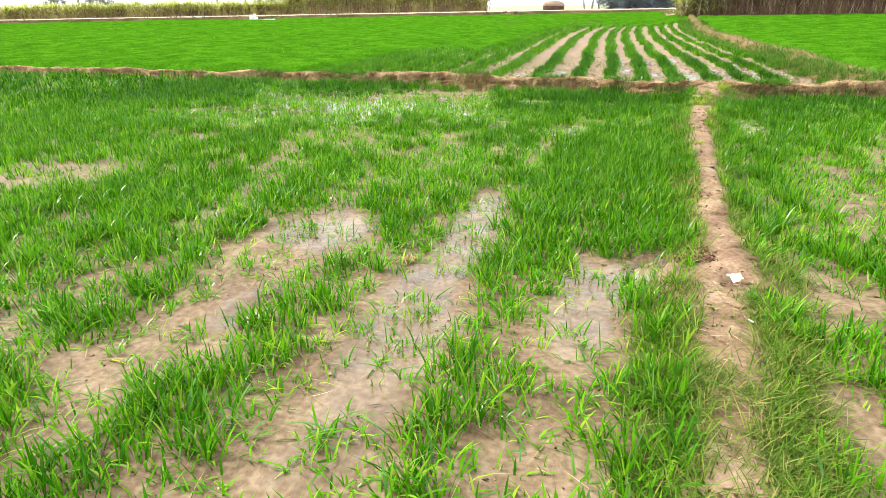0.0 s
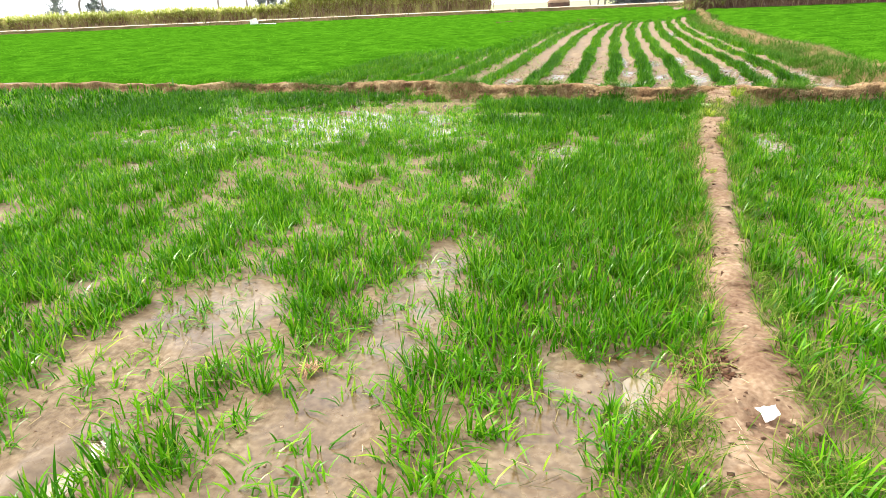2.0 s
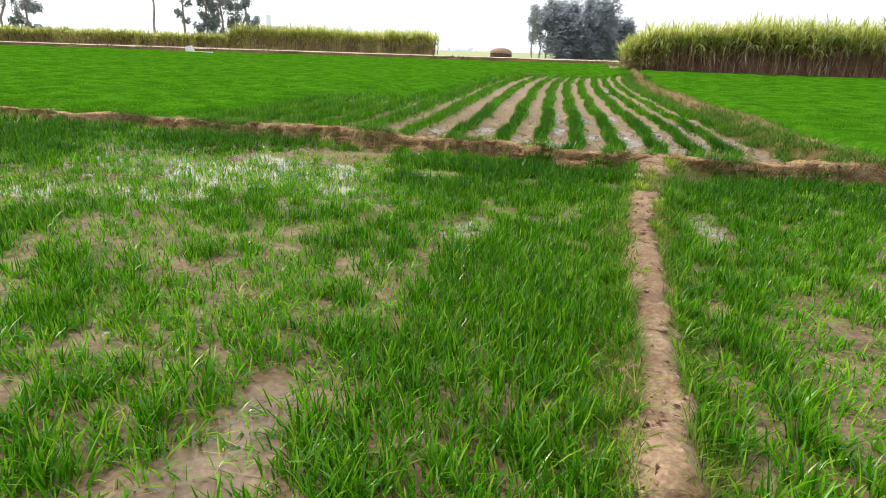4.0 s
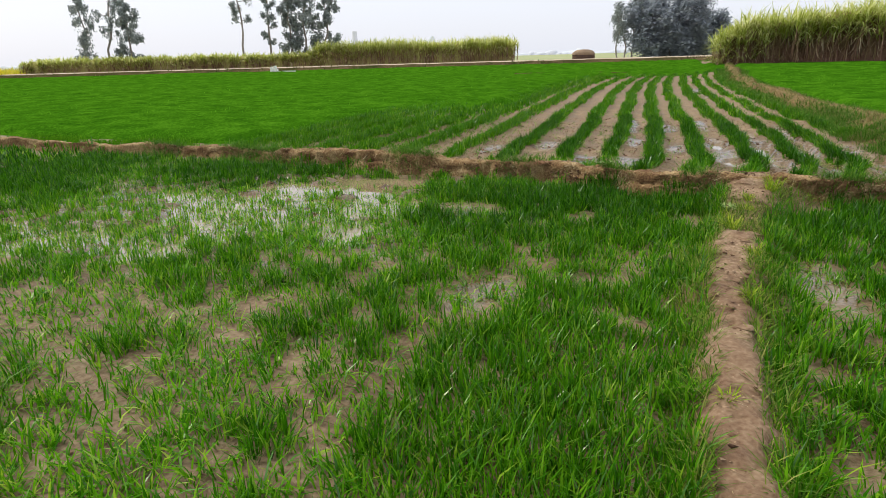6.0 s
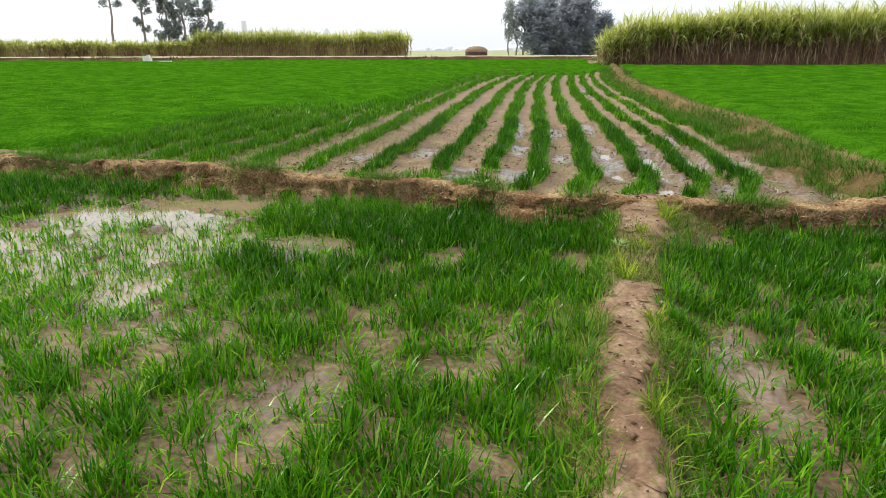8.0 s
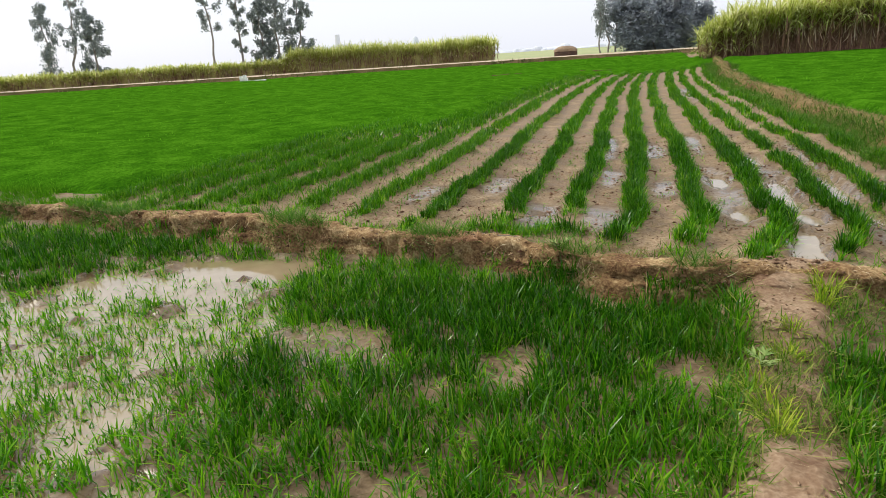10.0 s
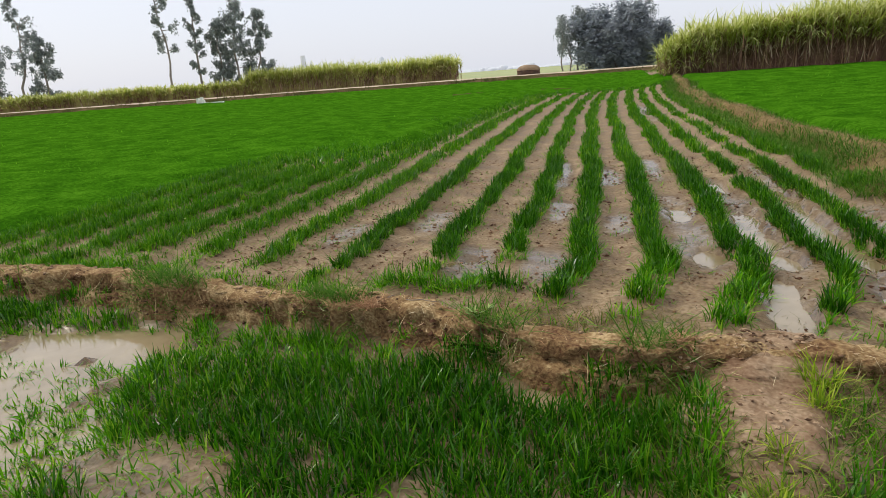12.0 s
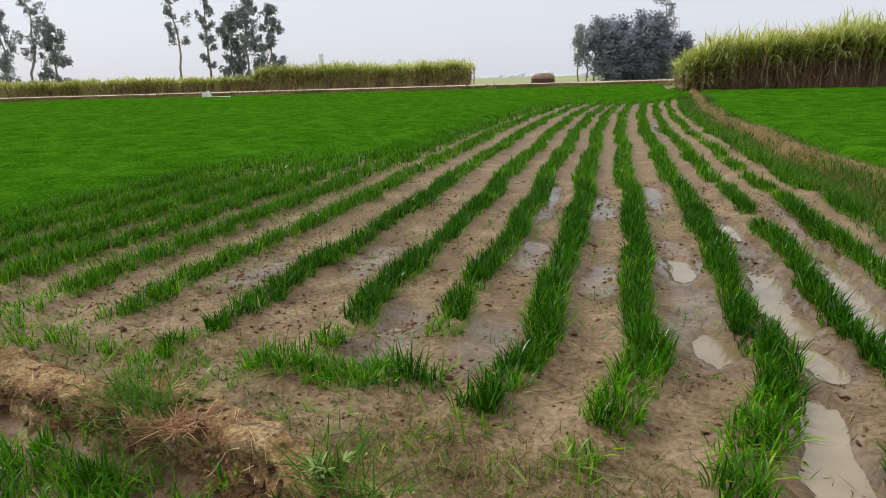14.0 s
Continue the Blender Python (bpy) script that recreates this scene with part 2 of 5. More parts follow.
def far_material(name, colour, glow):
    """Very distant things: haze painted in as a pale colour plus a glow."""
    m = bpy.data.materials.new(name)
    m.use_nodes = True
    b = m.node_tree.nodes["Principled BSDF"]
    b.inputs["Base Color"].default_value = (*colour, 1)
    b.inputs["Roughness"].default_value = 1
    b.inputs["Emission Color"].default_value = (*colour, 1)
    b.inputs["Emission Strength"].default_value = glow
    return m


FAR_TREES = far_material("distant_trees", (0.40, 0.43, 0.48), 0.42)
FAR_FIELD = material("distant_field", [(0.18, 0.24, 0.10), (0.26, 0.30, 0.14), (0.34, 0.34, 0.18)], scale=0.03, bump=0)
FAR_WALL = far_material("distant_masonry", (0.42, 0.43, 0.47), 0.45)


def water_material():
    m = material("muddy_water", [(0.17, 0.128, 0.075), (0.225, 0.177, 0.108), (0.28, 0.225, 0.145)], scale=1.3, rough=(0.02, 0.06), bump=0.05,
                 bump_scale=7, bump_dist=0.004, spec=0.5)
    b = m.node_tree.nodes["Principled BSDF"]
    b.inputs["IOR"].default_value = 2.0
    return m


WATER = water_material()


# ---- shapes ----
def lattice(ix, iy, seed):
    h = (ix.astype(np.int64) * 374761393 + iy.astype(np.int64) * 668265263 + seed * 1442695041) & 0xFFFFFFFF
    h = ((h ^ (h >> 13)) * 1274126177) & 0xFFFFFFFF
    return ((h ^ (h >> 16)) & 0xFFFF) / 65535.0


def vnoise(x, y, scale, seed=0):
    """Smooth value noise from 0 to 1; scale: metres from crest to crest, about."""
    x, y = np.asarray(x, float) / scale, np.asarray(y, float) / scale
    ix, iy = np.floor(x), np.floor(y)
    fx, fy = x - ix, y - iy
    fx, fy = fx * fx * (3 - 2 * fx), fy * fy * (3 - 2 * fy)
    a, b = lattice(ix, iy, seed), lattice(ix + 1, iy, seed)
    c, d = lattice(ix, iy + 1, seed), lattice(ix + 1, iy + 1, seed)
    return (a * (1 - fx) + b * fx) * (1 - fy) + (c * (1 - fx) + d * fx) * fy


def fbm(x, y, scale, seed=0, octaves=3):
    total, amp, norm = 0, 1.0, 0.0
    for o in range(octaves):
        total = total + amp * vnoise(x, y, scale / 2 ** o, seed + o * 17)
        norm += amp
        amp *= 0.5
    return total / norm


def ease(a, b, x):
    u = np.clip((np.asarray(x, float) - a) / (b - a), 0, 1)
    return u * u * (3 - 2 * u)


def mesh_of(name, v, quads=None, tris=None, mat=None, smooth=True, vigour=None):
    """A mesh from arrays of corners, quads and triangles."""
    quads = np.zeros((0, 4), int) if quads is None else np.asarray(quads, int)
    tris = np.zeros((0, 3), int) if tris is None else np.asarray(tris, int)
    me = bpy.data.meshes.new(name)
    me.vertices.add(len(v))
    me.vertices.foreach_set("co", np.ascontiguousarray(v, np.float32).ravel())
    loops = np.concatenate([quads.ravel(), tris.ravel()]).astype(np.int32)
    me.loops.add(len(loops))
    me.loops.foreach_set("vertex_index", loops)
    me.polygons.add(len(quads) + len(tris))
    start = np.concatenate([np.arange(len(quads)) * 4, len(quads) * 4 + np.arange(len(tris)) * 3]).astype(np.int32)
    me.polygons.foreach_set("loop_start", start)
    me.polygons.foreach_set("use_smooth", np.full(len(start), smooth))
    if vigour is not None:
        me.attributes.new("vigour", "FLOAT", "POINT").data.foreach_set("value", np.ascontiguousarray(vigour, np.float32))
    me.update(calc_edges=True)
    if mat:
        me.materials.append(mat)
    return me


def part(name, me, parent=None, label=""):
    ob = new(name, me)
    if parent:
        ob.parent = parent
    return tagged(ob, label)


def empty(name, x, y, z, label, category, group="", kind=""):
    ob = new(name)
    ob.matrix_world = pose(x, y, z)
    ob.empty_display_size = 0.2
    return tagged(ob, label, category, group, kind)


def grid_faces(nu, nv, closed=False):
    u, v = np.meshgrid(np.arange(nu if closed else nu - 1), np.arange(nv - 1), indexing="ij")
    u2 = (u + 1) % nu
    return np.stack([u * nv + v, u2 * nv + v, u2 * nv + v + 1, u * nv + v + 1], -1).reshape(-1, 4)


def ribbons(root, height, width, azim, lean, droop, segs):
    """Leaf blades: ribbons that rise, lean and droop, pointed at the tip. Returns corners, quads, triangles."""
    n = len(root)
    out = np.stack([np.cos(azim), np.sin(azim), np.zeros(n)], -1)
    side = np.stack([-np.sin(azim), np.cos(azim), np.zeros(n)], -1)
    levels = []
    for i in range(segs + 1):
        s = i / segs
        reach = (lean * s + droop * s * s) * height
        rise = height * (s - 0.55 * droop * s * s * np.minimum(1.6, 0.6 + droop))
        p = root + out * reach[:, None]
        p[:, 2] += rise
        w = width * (0.55 + 0.9 * s - 1.2 * s * s) * 0.5
        if i < segs:
            levels += [p - side * w[:, None], p + side * w[:, None]]
        else:
            levels += [p]
    k = 2 * segs + 1
    v = np.stack(levels, 1).reshape(-1, 3)
    base = (np.arange(n) * k)[:, None]
    quads = np.concatenate([base + np.array([[2 * i, 2 * i + 1, 2 * i + 3, 2 * i + 2]]) for i in range(segs - 1)]) if segs > 1 else None
    tris = base + np.array([[2 * segs - 2, 2 * segs - 1, 2 * segs]])
    return v, quads, tris


def join(pieces):
    """Joins (corners, quads, triangles) into one."""
    vs, qs, ts, at = [], [], [], 0
    for v, q, t in pieces:
        vs.append(v)
        if q is not None and len(q):
            qs.append(np.asarray(q) + at)
        if t is not None and len(t):
            ts.append(np.asarray(t) + at)
        at += len(v)
    return np.concatenate(vs), np.concatenate(qs) if qs else None, np.concatenate(ts) if ts else None


def tube(points, radii, sides=6):
    """A tapered tube along points."""
    pts = np.asarray(points, float)
    d = np.gradient(pts, axis=0)
    d /= np.linalg.norm(d, axis=1)[:, None] + 1e-9
    ref = np.where(np.abs(d[:, 2:3]) > 0.9, np.array([[1.0, 0, 0]]), np.array([[0, 0, 1.0]]))
    a = np.cross(d, ref)
    a /= np.linalg.norm(a, axis=1)[:, None]
    b = np.cross(d, a)
    ang = np.arange(sides) * 2 * math.pi / sides
    r = np.asarray(radii, float)
    v = pts[None] + (np.cos(ang)[:, None, None] * a[None] + np.sin(ang)[:, None, None] * b[None]) * r[None, :, None]
    return v.reshape(-1, 3), grid_faces(sides, len(pts), True), None


def wheat_mesh(name, pieces, mat):
    """Joins tufts into one mesh, with the vigour and painted tone of each."""
    v, q, t = join([p[:3] for p in pieces])
    return mesh_of(name, v, q, t, mat, True, np.concatenate([p[3] for p in pieces]))


# ---- lie of the land ----
# the trodden path along the small bund, the bund across, the bund beside the far field: centre lines
def path_x(y):
    return np.interp(y, [-4, 0.1, 1.0, 2.0, 3.0, 3.7, 4.6, 5.7, 6.3, 6.9, 7.5, 8.9, 9.5], [-0.2, 0.11, 0.20, 0.36, 0.42, 0.50, 0.58, 0.70, 0.73, 0.82, 0.94, 1.21, 1.36])


def path_high(y):
    return np.interp(y, [-4, 0.6, 1.6, 2.3, 4.0, 6.6, 7.5, 8.0, 8.6, 9.0, 9.6], [0.05, 0.06, 0.075, 0.10, 0.125, 0.14, 0.14, 0.10, 0.12, 0.18, 0.225])


def path_wide(y):
    return np.interp(y, [-4, 0.3, 1.4, 1.9, 2.3, 4, 6, 7, 7.5, 8.2, 9, 9.5], [0.17, 0.14, 0.15, 0.18, 0.115, 0.10, 0.11, 0.14, 0.15, 0.13, 0.19, 0.28])


def cross_y(x):
    return np.interp(x, [-60, -8.7, -6.4, -4.4, -3.0, -1.9, -1.05, -0.45, 0.15, 0.55, 1.3, 2.7, 6, 30],
                     [17.0, 11.4, 11.15, 10.8, 10.5, 10.3, 10.22, 10.0, 9.75, 9.62, 9.58, 9.62, 9.9, 11.5])


def side_x(y):
    return 4.25 + 0.0021 * np.maximum(0, y - 24) ** 2 + 0.1 * np.sin(y * 0.8)


def road_y(x):
    """The near edge of the raised road beyond the fields."""
    return 76.0 + 0.28 * np.asarray(x, float)


PUDDLES = [  # x, y, half width, half length
    (-3.5, 9.25, 1.5, 0.5), (-2.9, 9.78, 1.0, 0.36), (-2.5, 8.5, 0.65, 0.95), (-4.3, 8.5, 1.7, 0.6), (-3.6, 7.7, 1.3, 0.7), (-3.1, 7.7, 0.9, 0.6), (-2.3, 7.7, 0.35, 0.6),
    (-5.6, 6.8, 1.3, 0.7), (-4.2, 6.9, 0.9, 0.6), (-3.4, 6.4, 0.4, 0.25), (-5.3, 5.0, 0.5, 0.35), (-1.75, 6.95, 0.14, 0.14),
    (-0.06, 1.98, 0.13, 0.2), (0.28, 9.36, 0.2, 0.15), (0.45, 7.12, 0.1, 0.18), (-2.05, 1.05, 0.08, 0.1)]
FURROW_POOLS = [
    (1.42, 11.84, 0.15, 0.17), (1.99, 12.9, 0.17, 1.05), (2.53, 12.4, 0.19, 1.4), (1.71, 10.7, 0.13, 0.72), (2.0, 11.75, 0.1, 0.35), (3.2, 11.9, 0.18, 1.0),
    (2.64, 14.2, 0.13, 1.1), (3.08, 14.2, 0.09, 0.6), (2.05, 15.0, 0.08, 0.6), (2.15, 28.0, 0.11, 2.2), (1.40, 13.45, 0.14, 0.34), (-0.62, 11.75, 0.08, 0.1)]
FILMS = [  # soaked mud with a thin film of water: x, y, half width, half length
    (-0.58, 11.6, 0.24, 0.5), (0.08, 11.6, 0.22, 0.42), (1.4, 12.1, 0.25, 0.8), (1.38, 13.5, 0.2, 0.8), (2.0, 12.7, 0.24, 1.6), (2.55, 12.4, 0.25, 2.0), (1.75, 10.8, 0.2, 0.9),
    (3.15, 12.2, 0.26, 1.6), (0.0, 16.2, 0.15, 1.3), (0.71, 15.75, 0.2, 0.7), (0.75, 13.0, 0.14, 0.5), (2.8, 14.8, 0.2, 1.4), (1.35, 16.5, 0.14, 1.0), (0.1, 13.6, 0.14, 0.5),
    (-2.2, 12.7, 0.16, 0.5), (-1.3, 13.2, 0.18, 0.6), (2.15, 28, 0.2, 3.0), (1.43, 6.9, 0.2, 0.7), (-0.1, 1.9, 0.32, 0.4), (0.4, 7.1, 0.25, 0.35), (-2.2, 2.3, 0.35, 0.5), (-1.25, 1.0, 0.25, 1.1),
    (-1.2, 2.6, 0.2, 0.9), (-2.1, 1.1, 0.16, 0.3), (-0.4, 1.5, 0.2, 0.7), (-4.0, 8.2, 3.2, 2.0), (-0.75, 6.3, 0.3, 0.4), (0.3, 9.4, 0.4, 0.3)]


def dips(x, y):
    """How deep the hollows that hold water go."""
    total = np.zeros_like(x)
    for cx, cy, rx, ry in PUDDLES + FURROW_POOLS:
        r = np.sqrt(((x - cx) / rx) ** 2 + ((y - cy) / ry) ** 2) + 1.9 * (fbm(x, y * 0.7, 0.2, 91, 4) - 0.5)
        total = np.maximum(total, 1 - ease(0.55, 1.25, r))
    return total


def soaked(x, y):
    """How wet the mud is, from 0 to 1."""
    total = 0.14 - 0.36 * upper(x, y) + 0.3 * upper(x, y) * (1 - ease(0.4, 1.6, y - cross_y(x)))
    for cx, cy, rx, ry in FILMS + PUDDLES + FURROW_POOLS:
        r = np.sqrt(((x - cx) / rx) ** 2 + ((y - cy) / ry) ** 2) + 0.9 * (fbm(x, y * 0.8, 0.3, 93, 3) - 0.5)
        total = np.maximum(total, 0.72 * (1 - ease(0.55, 1.4, r)))
    return total * (1 - ease(20, 32, np.hypot(x, y - 8)))


def upper(x, y):
    """1 beyond the cross bund, 0 on the near side."""
    return ease(0.0, 0.3, y - cross_y(x) - 0.1)


# the drilled rows: where each runs, and where it begins behind the bund
ROWS = [(-6.7, 11.5), (-5.85, 11.4), (-5.0, 11.3), (-4.2, 11.2), (-3.4, 11.05), (-2.56, 10.95), (-1.68, 10.8), (-0.84, 11.15), (-0.17, 11.45), (0.43, 10.4),
        (1.04, 10.2), (1.72, 10.1), (2.3, 10.05), (2.85, 10.1), (3.4, 14.0)]


def row_bend(y):
    return 0.0022 * np.maximum(0, y - 24) ** 2 + 0.035 * np.sin(y * 0.9) + 0.025 * np.sin(y * 2.3 + 1) - 0.45 * (1 - ease(10.0, 11.7, y))


def row_gap(x, y):
    """How far the nearest drilled row is."""
    return np.min([np.abs(x - x0 - row_bend(y)) for x0, _ in ROWS], 0)


def cane_rise(x, y):
    """The land climbs a little towards the cane."""
    return 0.42 * ease(33, 47, y) * ease(2.5, 5.5, x) * (1 - ease(54, 62, y))


def ground_z(x, y):
    x, y = np.asarray(x, float), np.asarray(y, float)
    near = 1 - ease(30, 45, np.hypot(x, y - 5))
    z = near * (0.035 * (fbm(x, y, 1.1, 3) - 0.5) + 0.042 * (fbm(x, y, 0.2, 5, 4) - 0.5))
    beds = 1 - 2 * ease(0.08, 0.3, row_gap(x, y))
    rows_here = upper(x, y) * ease(-8, -6, x) * (1 - ease(3.5, 3.9, x - row_bend(y)))
    z = z + rows_here * (0.02 * beds + 0.01)
    wet = ease(0.15, 0.7, dips(x, y))
    z = z * (1 - 0.45 * wet) - 0.052 * wet
    bank = 0.4 * ease(-16, -3.5, y - road_y(x)) + 0.34 * ease(-1.2, 1.6, y - road_y(x))
    bank = bank + cane_rise(x, y)
    return z + bank


def path_z(x, y):
    d = np.abs(x - path_x(y) + 0.12 * (vnoise(x, y, 0.5, 41) - 0.5) + 0.07 * (vnoise(x, y, 0.14, 42) - 0.5)) / (path_wide(y) * (0.75 + 0.5 * vnoise(x * 0.3, y, 0.6, 45)))
    return path_high(y) * (0.85 + 0.3 * vnoise(x * 0.5, y, 0.33, 46)) * (1 - ease(0.5, 2.6, d)) * (1 - ease(9.75, 9.95, y))


def cross_z(x, y):
    d = y - cross_y(x) + 0.26 * (fbm(x, y * 0.3, 0.7, 43) - 0.5) + 0.1 * (vnoise(x, y, 0.17, 44) - 0.5)
    high = (0.235 + 0.15 * (fbm(x, y * 0, 0.9, 47) - 0.5)) * (0.72 + 0.28 * ease(-6.0, -3.6, x))
    slump = ease(0.5, 0.85, vnoise(x, y * 0, 0.6, 49))
    face = 0.5 * ease(-0.28 - 0.14 * slump, -0.19, d) + 0.5 * ease(-0.21, -0.13, d)
    return high * face * (1 - ease(0.04, 0.26, d))


def face_shift(x, y):
    """How far the eroded foot of the cross bund has been cut back under its crest."""
    z = cross_z(x, y)
    return 0.14 * np.clip(1 - z / 0.22, 0, 1) * ease(0.0, 0.04, z) * (y < cross_y(x))


def side_z(x, y):
    d = x - side_x(y) + 0.3 * (fbm(x, y, 1.1, 53) - 0.5)
    d = np.where(d < 0, -d / (0.31 + 0.42 * (1 - ease(14, 22, y))), d / 0.31)
    return (0.24 + 0.09 * (fbm(x, y, 1.7, 57) - 0.5)) * (1 - ease(0.25, 1.1, d)) * ease(9.5, 9.9, y) * (1 - ease(46.5, 48, y))


def land_z(x, y):
    return ground_z(x, y) + np.maximum(np.maximum(path_z(x, y), cross_z(x, y)), side_z(x, y))


def steps(*spans):
    out = [np.arange(a, b, s) for a, b, s in spans]
    return np.concatenate(out)


# one sheet of ground to the horizon, finest beside the walk
gx = np.concatenate([[-3000, -1500, -700, -350], steps((-200, -60, 14), (-60, -20, 2.5), (-20, -8, 0.4), (-8, -4, 0.1), (-4, 1.0, 0.066), (1.0, 3.6, 0.042), (3.6, 6, 0.1),
                     (6, 16, 0.5), (16, 60, 3), (60, 220, 16)), [350, 700, 1500, 3000]])
gy = np.concatenate([[-3000, -1500, -600, -200, -60, -20, -8], steps((-4, -1.4, 0.2), (-1.4, 4, 0.055), (4, 10, 0.075), (10, 14, 0.048), (14, 20, 0.14), (20, 45, 0.5),
                     (45, 110, 1.5), (110, 220, 14)), [300, 500, 900, 1600, 3000]])
GX, GY = np.meshgrid(gx, gy, indexing="ij")
GZ = ground_z(GX, GY)
# under the bunds the sheet stays a little lower, so that they sit on it
ground = part("ground", mesh_of("ground", np.stack([GX, GY, GZ], -1).reshape(-1, 3), grid_faces(len(gx), len(gy)), None, MUD))
ground.data.attributes.new("wet", "FLOAT", "POINT").data.foreach_set("value", soaked(GX, GY).astype(np.float32).ravel())
tagged(ground, "bare wet tan mud of irrigated wheat fields", "ground", "", "structure")


def bund(name, us, ds, place, height, mat, label, seed):
    """A bank of earth along a line: us along, ds across."""
    U, D = np.meshgrid(us, ds, indexing="ij")
    X, Y = place(U, D)
    Z = height(X, Y)
    rough = 0.06 * (fbm(X, Y, 0.2, seed) - 0.5) + 0.022 * (vnoise(X, Y, 0.045, seed + 5) - 0.5)
    body = ease(0.0, 0.05, Z)
    Z = Z + rough * body + 0.035 * (fbm(X, Y, 1.1, 3) - 0.5) - 0.2 * (1 - body) + cane_rise(X, Y)
    if name == "cross_bund":
        Y = Y + face_shift(X, Y)
    # crumbling: the steep faces are pushed in and out a little
    Y = Y + 0.13 * (fbm(X * 1.3, Z * 6 + Y, 0.14, seed + 9) - 0.5) * body
    X = X + 0.035 * (fbm(Y * 1.3, Z * 6 + X, 0.09, seed + 11) - 0.5) * body
    ob = part(name, mesh_of(name, np.stack([X, Y, Z], -1).reshape(-1, 3), grid_faces(len(us), len(ds)), None, mat))
    return tagged(ob, label, "earth bank", "", "structure")


bund("path_bund", np.arange(-3.5, 9.95, 0.026), np.arange(-0.52, 0.53, 0.026), lambda u, d: (path_x(u) + d, u), path_z, PATH_SOIL,
     "narrow trodden bund of dry tan soil between wheat plots", 61)
bund("cross_bund", np.concatenate([np.arange(-50, -8, 0.12), np.arange(-8, 4.6, 0.025), np.arange(4.6, 24, 0.12)]), np.arange(-0.5, 0.56, 0.025),
     lambda u, d: (u, cross_y(u) + d), cross_z, SOIL, "crumbling field bund of brown soil with eroded face", 63)
bund("side_bund", np.concatenate([np.arange(9.4, 20, 0.045), np.arange(20, 48, 0.15)]), np.arange(-1.0, 0.76, 0.04), lambda u, d: (side_x(u) + d, u),
     side_z, GRASSY_SOIL, "low field bund covered in dry yellowish grass", 65)

# two low ridges of earth across the far end of the wheat
for rx0, rx1, ry0 in ((-8.9, -6.8, 49.2), (-2.8, -0.5, 48.2)):
    U, D = np.meshgrid(np.arange(rx0, rx1, 0.1), np.linspace(-0.25, 0.25, 9), indexing="ij")
    Z = 0.05 + 0.22 * (1 - (D / 0.25) ** 2) * (0.75 + 0.5 * (fbm(U, D, 0.5, 67) - 0.5))
    ridge = part("field_ridge", mesh_of("field_ridge", np.stack([U, ry0 + D, Z], -1).reshape(-1, 3), grid_faces(U.shape[0], 9), None, BANK))
    tagged(ridge, "low dry earth ridge across the wheat", "earth bank", "", "structure")

# water standing in the hollows, level sheets out to the shore: the flooded corner of the near plot, single hollows, and furrow by furrow beyond
def pool_sheet(x0, x1, y0, y1, step, owns):
    xs, ys = np.arange(x0, x1, step), np.arange(y0, y1, step)
    PX, PY = np.meshgrid(xs, ys, indexing="ij")
    f = grid_faces(len(xs), len(ys))
    mid_x, mid_y = PX.ravel()[f].mean(1), PY.ravel()[f].mean(1)
    f = f[(dips(PX, PY).ravel()[f].max(1) > 0.12) & owns(mid_x, mid_y)]
    if not len(f):
        return
    used, f = np.unique(f, return_inverse=True)
    v = np.stack([PX, PY, np.full(PX.shape, -0.037)], -1).reshape(-1, 3)[used]
    ob = part("puddle", mesh_of("puddle", v, f.reshape(-1, 4), None, WATER))
    tagged(ob, "shallow muddy irrigation water reflecting the pale sky", "puddle", "standing water in the fields", "structure")


pool_sheet(-8.0, -1.2, 4.2, 10.6, 0.045, lambda x, y: y < cross_y(x))
for cx, cy, rx, ry in PUDDLES:
    if not (cx < -1.5 and cy > 4):
        pool_sheet(cx - 1.9 * rx, cx + 1.9 * rx, cy - 1.9 * ry, cy + 1.9 * ry, 0.025, lambda x, y: x < 9)
lines = [x0 for x0, _ in ROWS if x0 > -2.6]
for a, b in zip(lines, lines[1:] + [4.3]):
    pool_sheet(a - 0.6, b + 0.2, 9.9, 16.5, 0.03, lambda x, y: (x - row_bend(y) >= a) & (x - row_bend(y) < b) & (y > cross_y(x)))
pool_sheet(1.6, 2.6, 22, 34, 0.06, lambda x, y: x < 9)

# the raised dirt road at the end of the fields, and the bank below it
ru = np.concatenate([np.arange(-140, -80, 4.0), np.arange(-80, 60, 0.8), np.arange(60, 140, 4.0)])
rd = np.array([-5.0, -4.2, -3.6, -3, -2.4, -1.7, -1, -0.3, 0.1, 0.5, 1.0, 1.6, 2.2, 2.8, 3.4, 6.4])
RU, RD = np.meshgrid(ru, rd, indexing="ij")
RY = road_y(RU) + RD
rise = 0.44 * ease(-2.6, -0.2, RD + 0.9 * (fbm(RU, RD, 3.0, 71) - 0.5))
RZ = 0.40 + rise + 0.12 * (fbm(RU, RY, 1.6, 73) - 0.5) * ease(-4, -2, RD) * (1 - ease(-0.5, 0.5, RD)) + 0.06 * ease(0, 0.6, RD) * (1 - ease(4, 5, RD))
RZ[:, 0] = -0.1
faces = grid_faces(len(ru), len(rd))
edge = 7
on_road = (faces[:, 0] % len(rd)) >= edge
V = np.stack([RU, RY, RZ], -1).reshape(-1, 3)
tagged(part("road", mesh_of("road", V, faces[on_road], None, ROAD)), "pale dusty unpaved road raised above the fields", "road", "", "structure")
tagged(part("road_bank", mesh_of("road_bank", V, faces[~on_road], None, BANK)), "rough earth bank with dry grass below the road",
       "earth bank", "", "structure")


